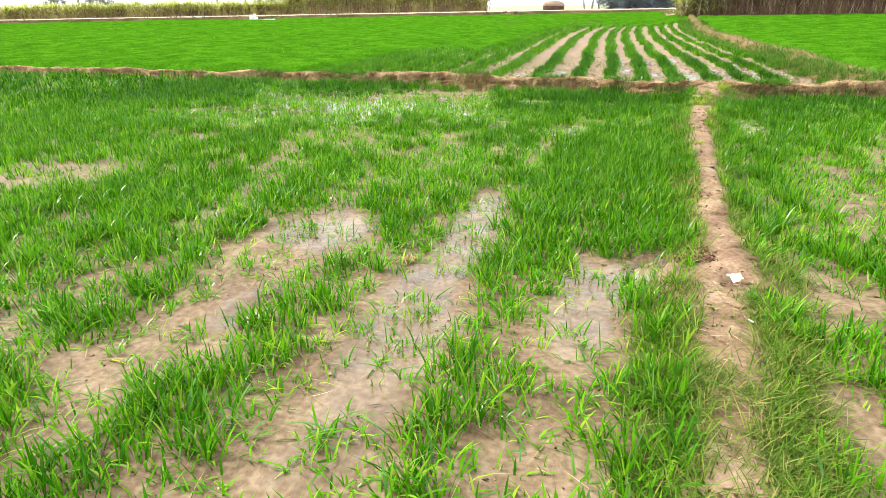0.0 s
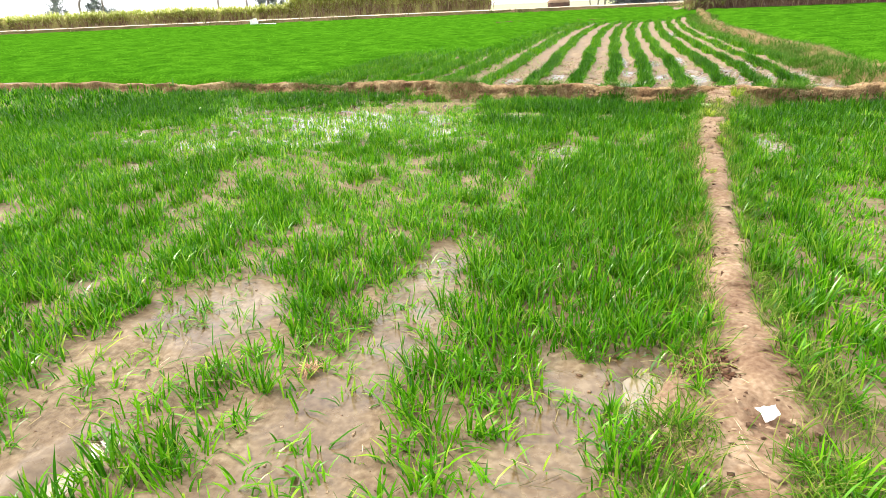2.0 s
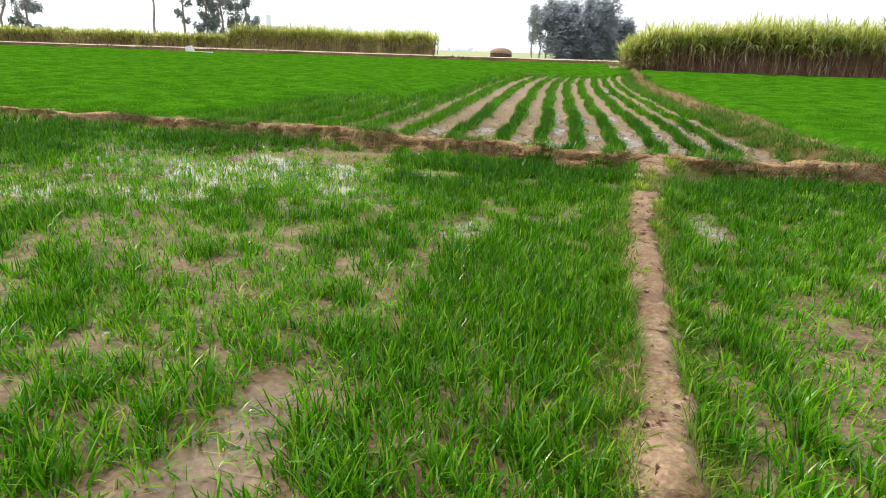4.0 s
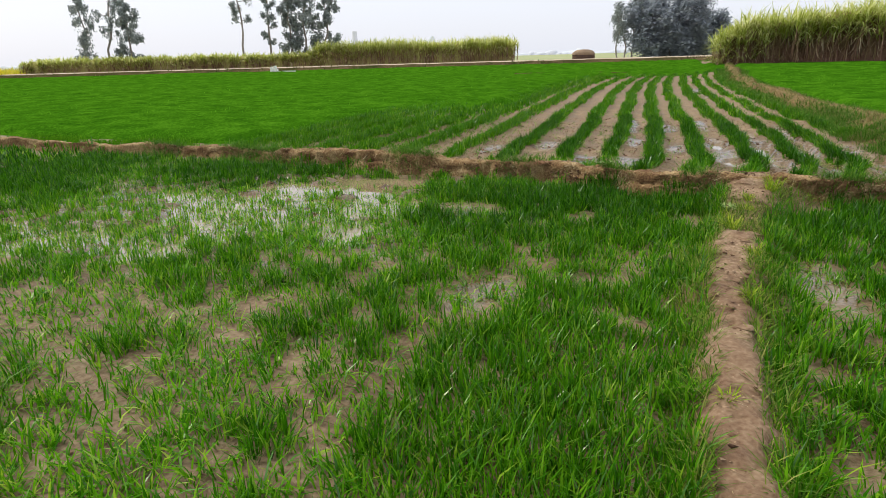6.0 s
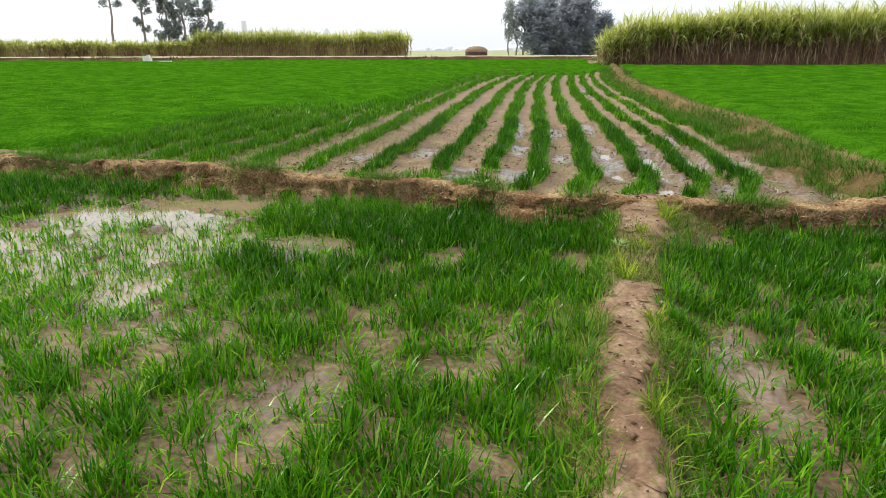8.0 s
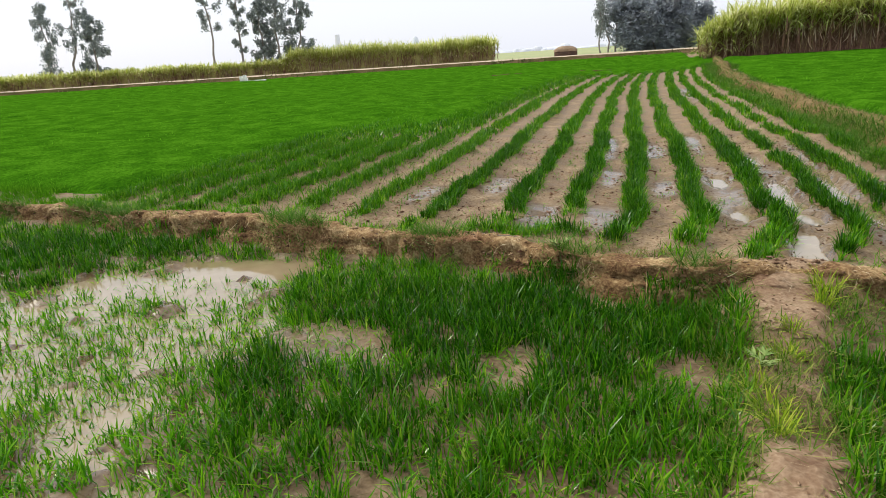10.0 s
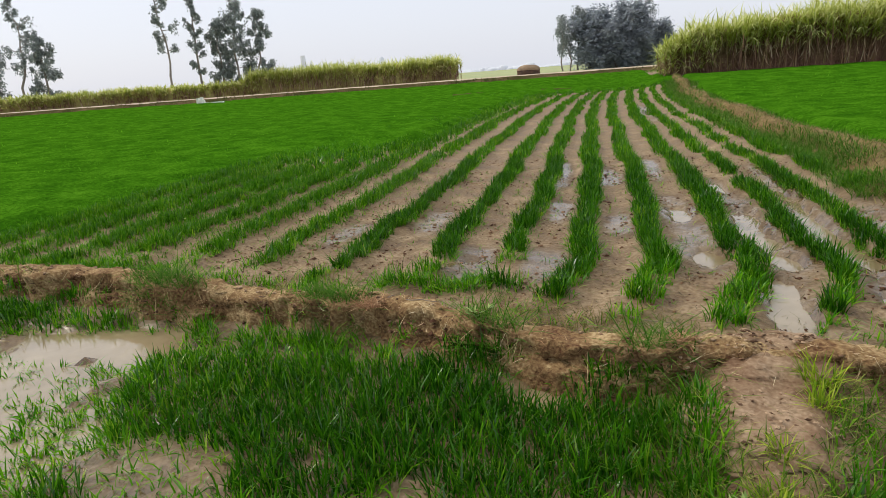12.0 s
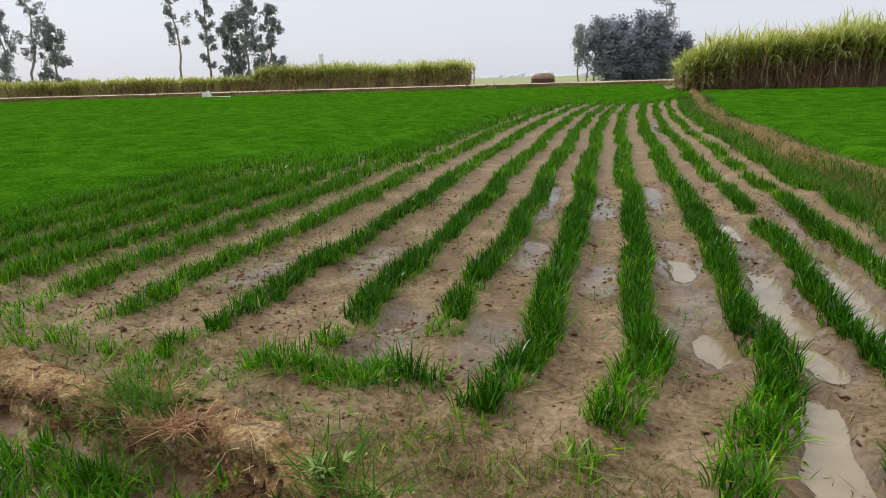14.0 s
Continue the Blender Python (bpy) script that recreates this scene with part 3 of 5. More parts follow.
# ---- wheat ----
STREAKS = [  # bare furrows in the near plot: x, y, half width, half length, strength
    (-1.28, 0.75, 0.29, 1.3, 0.97), (-1.18, 2.6, 0.17, 0.95, 0.95), (-2.25, 2.1, 0.45, 0.65, 0.93), (-2.3, 0.8, 0.3, 0.9, 0.85), (-0.38, 1.4, 0.18, 0.75, 0.85),
    (-0.1, 1.95, 0.24, 0.3, 1.0), (0.78, 1.75, 0.28, 0.42, 1.0), (0.66, 0.6, 0.14, 0.4, 0.7), (-2.0, 5.75, 0.35, 0.3, 0.5), (-0.75, 6.2, 0.28, 0.5, 0.5),
    (-1.6, 6.4, 0.2, 0.35, 0.45), (-0.95, 5.0, 0.14, 0.9, 0.45), (-1.45, 8.45, 0.35, 0.25, 0.8), (-0.3, 8.3, 0.16, 0.3, 0.7), (-5.2, 3.2, 0.5, 0.5, 0.6)]
THIN = [(-3.4, 9.2, 1.0, 0.32, 0.7), (-2.5, 8.5, 0.6, 0.6, 0.3), (-4.0, 8.0, 1.9, 1.0, 0.3), (-2.2, 7.2, 0.8, 0.7, 0.25), (-5.2, 6.6, 1.7, 0.9, 0.1), (-2.95, 9.75, 0.85, 0.3, 1.0), (1.42, 6.7, 0.16, 0.6, 0.75),
        (1.55, 4.0, 0.35, 1.2, 0.5), (-3.3, 5.3, 0.8, 0.6, 0.4), (0.22, 9.42, 0.2, 0.16, 0.9), (-1.9, 4.3, 0.5, 0.9, 0.3), (-6.2, 9.0, 0.9, 0.5, 0.2), (2.6, 5.2, 0.5, 0.8, 0.4), (1.5, 9.15, 0.5, 0.4, 0.65)]
LUSH = [(-5.4, 9.4, 1.2, 0.6, 0.4), (0.1, 8.0, 0.6, 0.6, 0.5), (-8.6, 8.6, 2.2, 1.9, 0.5), (-7.0, 4.8, 2.2, 1.4, 0.3), (1.7, 1.5, 0.6, 1.6, 0.35), (-5.0, 10.2, 1.4, 0.35, 0.5), (-0.35, 4.2, 0.6, 2.4, 0.45), (0.0, 0.7, 0.16, 0.7, 0.6), (-0.5, 9.0, 1.6, 0.6, 0.9), (-1.78, 1.0, 0.14, 1.0, 0.22), (-0.82, 0.9, 0.12, 1.0, 0.2),
        (-1.7, 3.9, 0.2, 1.4, 0.3), (-4.0, 1.8, 0.9, 1.6, 0.3), (1.9, 8.7, 0.8, 0.8, 0.4)]


def blob(x, y, spots):
    total = np.zeros_like(x)
    for cx, cy, rx, ry, s in spots:
        r = np.sqrt(((x - cx) / rx) ** 2 + ((y - cy) / ry) ** 2) + 0.5 * (fbm(x, y, 0.35, 101) - 0.5)
        total = np.maximum(total, s * (1 - ease(0.75, 1.2, r)))
    return total


def near_density(x, y):
    d = 0.84 + 0.85 * (fbm(x, y, 0.7, 111) - 0.5) + 0.2 * np.cos((x - 0.15) / 0.92 * 2 * math.pi + 1.0) * (1 - ease(2.5, 5, y))
    d = d * (0.55 + 0.8 * ease(0.3, 0.7, vnoise(x, y, 0.13, 115)))
    d = d * (0.82 + 0.18 * ease(1.2, 3.2, y + 0.35 * (x + 1.2)))
    d = np.clip(d + blob(x, y, LUSH), 0, 1) * (1 - blob(x, y, STREAKS)) * (1 - blob(x, y, THIN))
    open_water = blob(x, y, [(-2.95, 9.75, 0.85, 0.26, 1.0), (-3.4, 9.25, 0.9, 0.22, 0.5)])
    d = np.maximum(d, ((0.26 + 0.06 * (1 - ease(2.5, 4.0, y)) + 0.1 * ease(3.8, 4.8, y) * (1 - ease(7.5, 8.5, y)) + 0.26 * dips(x, y)) * ease(0.3, 0.65, vnoise(x, y, 0.11, 117)) + 0.04) * (1 - open_water))
    d = d * (0.88 + 0.12 * (1 - dips(x, y)))
    off = np.abs(x - path_x(y)) / path_wide(y)
    d = d * ease(0.95, 1.5, off)
    return d * (1 - ease(-0.31, -0.18, y - cross_y(x) + 0.12 * (vnoise(x, y, 0.6, 43) - 0.5)))


def tufts(count, x0, x1, y0, y1, density, blades, height, width, segs, seed, spread=0.028, lean=0.35, lush=1.0):
    """Wheat plants over a rectangle, kept by density: a few young leaves each, some erect, most arching over; returns ribbons."""
    r = np.random.default_rng(seed)
    x, y = r.uniform(x0, x1, count), r.uniform(y0, y1, count)
    d = density(x, y)
    keep = r.random(count) < d
    x, y, d = x[keep], y[keep], d[keep]
    n = len(x)
    full = np.clip(d, 0, 1)
    vigour = (0.66 + 0.5 * full ** 2) * r.uniform(0.7, 1.2, n)
    per = np.maximum(3, (blades * (0.6 + 0.5 * full) * r.uniform(0.6, 1.3, n)).astype(int))
    i = np.repeat(np.arange(n), per)
    m = len(i)
    az = r.uniform(0, 2 * math.pi, m)
    rad = spread * np.sqrt(r.random(m)) * (0.35 + 0.65 * full[i])
    rx, ry = x[i] + rad * np.cos(az), y[i] + rad * np.sin(az)
    root = np.stack([rx, ry + face_shift(rx, ry), land_z(rx, ry) - 0.008], -1)
    h = height * vigour[i] * r.uniform(0.55, 1.15, m)
    az2 = az + r.normal(0, 0.9, m)
    loose = 1.0 - 0.58 * full[i]
    v, q, t = ribbons(root, h, width * (0.72 + 0.28 * np.clip(2 * d[i], 0, 1)) * r.uniform(0.6, 1.25, m), az2,
                      np.abs(r.normal(0.12, lean, m)) * loose, r.uniform(0.05, 1.15, m) * np.minimum(1, loose + 0.1), segs)
    deep = np.clip(ease(0.6, 1.1, d + 0.25 * (vnoise(x, y, 1.1, 113) - 0.5)) + r.normal(0, 0.16, n), 0, 1)[i]
    # tones also deepen with y, putting the brighter early exposure into leaf colour
    deep = deep * lush * (0.46 + 0.14 * ease(3.5, 5.5, y[i]) + 0.38 * ease(6.6, 8.4, y[i]))
    return v, q, t, np.repeat(deep, 2 * segs + 1)


def in_view(x, y, eye_y=-1.5, left=1.7, right=1.1):
    """Keeps the plots to the wedge that opens ahead of the walk."""
    return (x > -0.8 - left * (y - eye_y)) & (x < 0.9 + right * (y - eye_y))


near_a = tufts(27500, -5.5, 5.5, -1.0, 3.6, lambda x, y: near_density(x, y) * in_view(x, y), 6, 0.132, 0.0128, 3, 201, 0.045, 0.5)
near_b = tufts(32500, -3.6, 3.4, 3.6, 10.6, near_density, 6, 0.128, 0.0130, 2, 202, 0.045, 0.5)
near_d = tufts(16500, -9.0, -3.6, 3.6, 11.4, lambda x, y: near_density(x, y) * in_view(x, y), 6, 0.135, 0.0145, 2, 204, 0.05, 0.5)
near_h = tufts(8500, 3.4, 6.0, 3.6, 10.2, lambda x, y: near_density(x, y) * in_view(x, y), 6, 0.135, 0.0145, 2, 208, 0.05, 0.5)
# the rest of the plot, beside and behind the walk
near_e = tufts(3000, -24.0, 16.0, -9.0, 12.0, lambda x, y: near_density(x, y) * ~in_view(x, y), 4, 0.2, 0.04, 2, 205, 0.12, 0.8)
near_c = tufts(9500, -16.0, -9.0, 3.5, 12.8, near_density, 4, 0.17, 0.03, 2, 203, 0.07, 0.5)
near_f = tufts(5200, 6.0, 9.5, 3.0, 10.6, near_density, 4, 0.17, 0.03, 2, 206, 0.07, 0.5)
near_g = tufts(2200, -9.0, -5.5, 0.5, 3.6, near_density, 4, 0.16, 0.022, 2, 207, 0.07, 0.5)
tagged(part("wheat_near_plot", wheat_mesh("wheat_near_plot", [near_a, near_b, near_c, near_d, near_e, near_f, near_g, near_h], WHEAT)), "young green wheat with thin patches over wet mud", "wheat", "", "stuff")


def row_density(x, y, x0, begins):
    wide = 0.138 + 0.15 * float(ease(-2.0, -5.0, x0)) - 0.035 * float(ease(1.8, 2.4, x0)) + 0.022 * ease(13, 17, y)
    d = np.abs(x - x0 - row_bend(y) - 0.09 * (fbm(x * 0 + x0 * 7, y, 0.55, 121) - 0.5)) / (wide + 0.16 * ease(15, 21, y) * float(ease(-1.9, -3.2, x0)) + 0.07 * (vnoise(x * 0 + x0 * 3, y, 0.5, 123) - 0.5))
    thin = 0.22 * float(ease(1.8, 2.4, x0)) * ease(12.6, 14.5, y)
    gap = ease(0.05 + thin, 0.25 + thin, fbm(x * 0 + x0 * 5, y, 0.7, 125))
    start = 1 - (0.75 if x0 < 1.5 else 0.4) * (1 - ease(0.3, 1.3, y - begins)) * (1 - ease(0.42, 0.58, vnoise(x * 0.7 + x0, y, 0.24, 127)))
    return (1 - ease(0.5, 1.1, d)) * ease(0.0, 0.25, y - begins) * gap * start


# the drilled rows beyond the bund, one by one
for k, (x0, begins) in enumerate(ROWS):
    a = tufts(4900 if x0 > -2 else 3300, x0 - 0.65, x0 + 0.35, 10.0, 17.5, lambda x, y: row_density(x, y, x0, begins), 7, 0.14, 0.0125, 3 if x0 > 0.2 else 2, 300 + k, 0.035, 0.5, 1.15 if x0 > -2 else 0.7)
    b = tufts(2500 if x0 > -2 else 1500, x0 - 0.35, x0 + 0.45, 17.5, 30, lambda x, y: row_density(x, y, x0, begins), 5, 0.15, 0.026, 2, 340 + k, 0.06, 0.5, 0.7)
    c = tufts(2500 if x0 > -2 else 1500, x0 - 0.3, x0 + 1.6, 30, 48, lambda x, y: row_density(x, y, x0, begins), 5, 0.16, 0.05, 2, 360 + k, 0.08, 0.5, 0.7)
    tagged(part("wheat_row", wheat_mesh("wheat_row", [a, b, c], WHEAT)), "drilled row of young green wheat between bare wet furrows", "wheat row",
           "drilled wheat rows", "stuff")


def volunteer(x, y):
    """Sparse seedlings in the furrows and a few thick clumps behind the bund."""
    behind = upper(x, y) * (1 - ease(0.5, 1.0, y - cross_y(x))) * (0.25 + 0.75 * ease(-0.9, -2.0, x))
    d = 0.075 + behind * ease(0.38 - 0.12 * ease(-0.9, -2.0, x), 0.6 - 0.1 * ease(-0.9, -2.0, x), fbm(x, y, 0.5, 131))
    d = np.maximum(d, 1 - ease(0.7, 1.1, np.sqrt(((x + 0.65) / 0.5) ** 2 + ((y - 10.98) / 0.14) ** 2)))
    return d * upper(x, y) * ((x > -9) & (x < 3.7)) * (1 - dips(x, y))


seedlings = tufts(27000, -9, 3.7, 9.9, 17, volunteer, 5, 0.115, 0.011, 3, 381, 0.028, 0.6, 0.3)
clump = tufts(560, -1.4, 0.1, 10.75, 11.2, lambda x, y: (1 - ease(0.75, 1.05, np.sqrt(((x + 0.65) / 0.66) ** 2 + ((y - 10.98) / 0.17) ** 2))) * (0.5 + 0.5 * ease(0.4, 0.6, vnoise(x, y, 0.2, 133))), 7, 0.165, 0.0115, 3, 382, 0.03, 0.6, 1.0)
tagged(part("wheat_seedlings", wheat_mesh("wheat_seedlings", [seedlings, clump], WHEAT)), "scattered wheat seedlings and clumps in the furrows", "wheat", "", "stuff")


def left_density(x, y):
    d = np.where(x - row_bend(y) < -7.05, 1.0, 0.5 * ease(-2.6, -5.0, x) + 0.1)
    d = d * (0.75 + 0.5 * (fbm(x, y, 1.2, 141) - 0.3))
    d = d * (1 - 0.8 * blob(x, y, [(-7.5, 12.6, 0.6, 0.4, 1.0), (-5.6, 12.2, 0.5, 0.4, 0.9), (-10.5, 13, 0.8, 0.4, 0.9)]))
    return d * (x - row_bend(y) < -2.2) * ease(0.3, 0.6, y - cross_y(x)) * (y < road_y(x) - 2.6)


left_a = tufts(21000, -13, -2.2, 10.6, 18, left_density, 5, 0.15, 0.015, 2, 401, 0.05, 0.6)
left_b = tufts(9500, -40, -3.5, 16, 70, left_density, 4, 0.22, 0.04, 2, 402, 0.1)
left_c = tufts(3000, -75, -14, 11, 62, lambda x, y: left_density(x, y) * (x < -14) * (y < 62), 4, 0.22, 0.06, 2, 403, 0.12)
left_d = tufts(3000, -4, 9, 48, 73, lambda x, y: (y < road_y(x) - 2.6) * 1.0 * ((x < 4.6) | (y > 70)), 4, 0.22, 0.04, 2, 404, 0.12)
tagged(part("wheat_far_plot", wheat_mesh("wheat_far_plot", [left_a, left_b, left_c, left_d], WHEAT_FAR)), "broad even stand of green young wheat", "wheat", "", "stuff")


def right_density(x, y):
    return (x > side_x(y) + 0.32) * (0.7 + 0.5 * fbm(x, y, 1.2, 151)) * ease(0.4, 0.8, y - cross_y(x)) * (y < 46.6)


right_a = tufts(4800, 4.6, 12, 10, 20, right_density, 5, 0.2, 0.014, 2, 411)
right_b = tufts(3000, 4.6, 50, 14, 46.6, right_density, 4, 0.22, 0.04, 2, 412, 0.09)
tagged(part("wheat_side_plot", wheat_mesh("wheat_side_plot", [right_a, right_b], WHEAT_FAR)), "even stand of green young wheat beside a bund", "wheat", "", "stuff")


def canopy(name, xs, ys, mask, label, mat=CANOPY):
    """A sheet for the closed lower leaves of a stand seen from afar, blade shade kept in its colour."""
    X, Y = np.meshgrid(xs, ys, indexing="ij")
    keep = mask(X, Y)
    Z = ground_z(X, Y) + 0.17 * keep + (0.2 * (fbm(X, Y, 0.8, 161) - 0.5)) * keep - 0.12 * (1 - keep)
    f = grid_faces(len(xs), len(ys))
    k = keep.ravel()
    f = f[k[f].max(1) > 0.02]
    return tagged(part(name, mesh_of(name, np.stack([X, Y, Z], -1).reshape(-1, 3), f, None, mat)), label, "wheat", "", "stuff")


def plot_cover(x, y):
    """Closed wheat beside and behind the walk, with bare streaks."""
    away = np.maximum(1.0 * ~in_view(x + 1.6 * (fbm(x, y, 1.5, 167) - 0.5), y, -1.4, 1.75, 1.15), ease(14, 16, -x) + ease(8.5, 9.5, x))
    return np.clip(away, 0, 1) * ease(0.26, 0.42, fbm(x, y, 0.7, 165)) * (1 - ease(-0.9, -0.4, y - cross_y(x))) * ease(0.35, 0.6, np.abs(x - path_x(y)))


canopy("wheat_plot_leaves", steps((-26, 18, 0.22)), steps((-10, 14, 0.22)), plot_cover, "dense lower leaves of the near wheat plot", SHADED_PLOT_COVER)
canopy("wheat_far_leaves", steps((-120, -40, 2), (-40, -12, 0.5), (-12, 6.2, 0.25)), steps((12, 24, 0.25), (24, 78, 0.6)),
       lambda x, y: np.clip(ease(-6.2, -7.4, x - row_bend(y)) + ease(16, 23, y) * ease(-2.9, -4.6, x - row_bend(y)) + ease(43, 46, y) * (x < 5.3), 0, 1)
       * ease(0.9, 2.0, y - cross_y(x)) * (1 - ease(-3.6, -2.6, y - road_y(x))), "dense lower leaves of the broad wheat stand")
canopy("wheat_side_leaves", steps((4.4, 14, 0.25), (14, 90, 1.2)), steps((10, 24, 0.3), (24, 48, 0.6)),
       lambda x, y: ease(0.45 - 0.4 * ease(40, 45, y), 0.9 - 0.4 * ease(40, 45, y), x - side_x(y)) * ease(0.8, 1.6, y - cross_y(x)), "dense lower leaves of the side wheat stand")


# ---- on the bunds ----
def sprinkle(name, count, x0, x1, y0, y1, density, height, width, lean, mat, label, category, seed, segs=2, lift=-0.004, flat=1.0):
    r = np.random.default_rng(seed)
    x, y = r.uniform(x0, x1, count), r.uniform(y0, y1, count)
    keep = r.random(count) < density(x, y)
    x, y = x[keep], y[keep]
    n = len(x)
    root = np.stack([x, y + face_shift(x, y), land_z(x, y) + lift], -1)
    v, q, t = ribbons(root, height * r.uniform(0.5, 1.3, n), width * r.uniform(0.6, 1.3, n), r.uniform(0, 2 * math.pi, n),
                      np.abs(r.normal(lean, 0.4, n)), r.uniform(0, 0.8, n), segs)
    if flat < 1:
        over = v[:, 2] - np.repeat(root[:, 2], 2 * segs + 1)
        v[:, 2] = np.repeat(root[:, 2], 2 * segs + 1) + 0.5 * (land_z(v[:, 0], v[:, 1]) - np.repeat(root[:, 2], 2 * segs + 1)) + over * flat if name == "root_litter" else land_z(v[:, 0], v[:, 1]) + lift + over * flat
    return tagged(part(name, mesh_of(name, v, q, t, mat)), label, category, "", "stuff")


def path_edge(x, y):
    off = np.abs(x - path_x(y)) / path_wide(y)
    band = ease(0.7, 1.1, off) * (1 - ease(2.0, 3.0, off))
    low = 1 - ease(0.6, 1.6, y)
    top = ease(7.5, 7.9, y) * (1 - ease(8.6, 8.9, y)) * (1 - ease(1.1, 2.4, off)) + low * (1 - ease(1.8, 3.2, off)) * (0.35 + 0.65 * ease(0.5, 1.0, off))
    return np.clip(band * (0.4 + 0.6 * ease(0.4, 0.6, fbm(x, y, 0.4, 171))) + top * ease(0.35, 0.6, fbm(x, y, 0.3, 173)), 0, 1) * (y < 9.4)


def cross_edge(x, y):
    d = y - cross_y(x)
    patch = ease(0.5, 0.68, fbm(x, y * 0.4, 0.8, 175))
    return (ease(-0.34, -0.2, d) * (1 - ease(-0.05, 0.1, d)) * patch + 0.5 * ease(0.12, 0.25, d) * (1 - ease(0.4, 0.7, d))) * 0.8


sprinkle("bund_back_grass", 30000, -2.2, 3.4, 9.8, 11.6, lambda x, y: ease(0.05, 0.2, y - cross_y(x)) * (1 - ease(0.5, 1.1, y - cross_y(x))) * ease(0.42, 0.6, fbm(x, y, 0.45, 176)),
         0.05, 0.006, 1.1, leaf_material("mixed_dry_grass", [(0.05, 0.07, 0.012), (0.12, 0.12, 0.035), (0.30, 0.22, 0.10)], [0.2, 0.5, 0.85], 0.7, 0.25, 0.05),
         "low olive and dead grass behind the bund", "grass", 518)
sprinkle("path_grass", 80000, -0.7, 1.9, -1.2, 9.4, path_edge, 0.085, 0.006, 0.7, VERGE, "short olive and drying grass on the path bund", "grass", 501)
sprinkle("bund_grass", 40000, -14, 5, 9.0, 12.6, cross_edge, 0.065, 0.009, 0.8, VERGE, "short wiry grass on the eroded bund", "grass", 502)
sprinkle("side_bund_grass", 60000, 3.2, 6.4, 9.6, 46, lambda x, y: ((np.abs(x - side_x(y) + 0.03) < 0.36) + 0.3 * (np.abs(x - side_x(y) + 0.25) < 0.6)) * (0.2 + 0.8 * ease(0.35, 0.65, fbm(x, y, 0.6, 181))), 0.085, 0.012, 0.8,
         material("dry_bund_grass", [(0.08, 0.095, 0.015), (0.17, 0.15, 0.045), (0.33, 0.27, 0.11)], scale=2, bump=0, island=0.6, stops=[0.2, 0.5, 0.85], transl=0.15),
         "dry yellowish grass on the field bund", "grass", 503)
def face_clumps(x, y):
    """Thick grass hanging on the bund's face in a few places."""
    d = y - cross_y(x)
    at = np.max([1 - ease(0.5, 1.1, np.abs(x - c) / w) for c, w in ((-2.75, 0.45), (-1.25, 0.3), (-0.1, 0.22), (-5.6, 0.7), (-7.6, 0.5), (0.8, 0.2), (2.2, 0.35))], 0)
    return at * ease(-0.42, -0.28, d) * (1 - ease(-0.02, 0.08, d))


sprinkle("bund_face_grass", 90000, -9, 3.2, 9.0, 12.0, face_clumps, 0.13, 0.008, 1.0,
         DARK_GRASS, "dark green grass clumps hanging on the bund face", "grass", 507, 3)
def side_flank(x, y):
    """Patches of green on the long inner flank of the side bund and along its far edge."""
    d = x - side_x(y)
    inner = ease(-1.0, -0.75, d) * (1 - ease(-0.3, -0.12, d)) * ease(0.32 - 0.16 * ease(14, 18, y), 0.47 - 0.16 * ease(14, 18, y), fbm(x, y, 0.55, 183))
    outer = ease(0.2, 0.36, d) * (d < 0.75) * ease(0.2, 0.5, fbm(x, y, 0.7, 183))
    return inner + outer + 0.15 * (np.abs(d) < 0.3) * ease(0.5, 0.65, fbm(x, y, 0.9, 185))


for count, y0, y1, wide in ((52000, 9.6, 20, 0.012), (42000, 20, 46, 0.022)):
    sprinkle("side_bund_green_grass", count, 3.0, 6.4, y0, y1, side_flank, 0.14, wide, 0.7, DARK_GRASS, "green grass on the flanks of the field bund", "grass", 508 + int(y0))
sprinkle("bund_weeds", 500, -6, 4.2, 7.4, 11.4, lambda x, y: np.clip(0.6 * path_edge(x, y) * (y > 7.3) + 0.35 * cross_edge(x, y), 0, 1), 0.15, 0.010, 0.35, WEED,
         "pale green weeds along the bund", "weeds", 504, 3)
sprinkle("trampled_grass", 36000, -0.6, 0.8, -1.2, 1.7, lambda x, y: (1 - ease(1.4, 2.8, np.abs(x - path_x(y)) / path_wide(y))) * (0.45 + 0.55 * ease(0.3, 0.8, np.abs(x - path_x(y)) / path_wide(y))) * (1 - ease(1.1, 1.9, y)) * ease(0.35, 0.6, fbm(x, y, 0.25, 177)),
         0.07, 0.0055, 1.0, VERGE, "trampled and drying grass on the path", "grass", 509)
sprinkle("path_fringe", 46000, -0.7, 1.6, -1.2, 7.6, lambda x, y: ease(0.5, 1.0, np.abs(x - path_x(y)) / path_wide(y)) * (1 - ease(1.9, 2.8, np.abs(x - path_x(y)) / path_wide(y)))
         * ease(0.3, 0.5, fbm(x, y, 0.35, 179)), 0.075, 0.007, 0.6, WEED, "green grass fringing the path", "grass", 510, 3)
sprinkle("straw_litter", 26000, -8, 4.2, -1.2, 11.4,
         lambda x, y: np.clip((path_z(x, y) > 0.03) * 0.3 * (0.35 + (y < 1.6)) + (cross_z(x, y) > 0.03) * 0.3 + 0.01, 0, 1), 0.036, 0.003, 2.2, STRAW,
         "dry straw scattered on the soil", "straw", 505, 2, 0.008, 0.15)
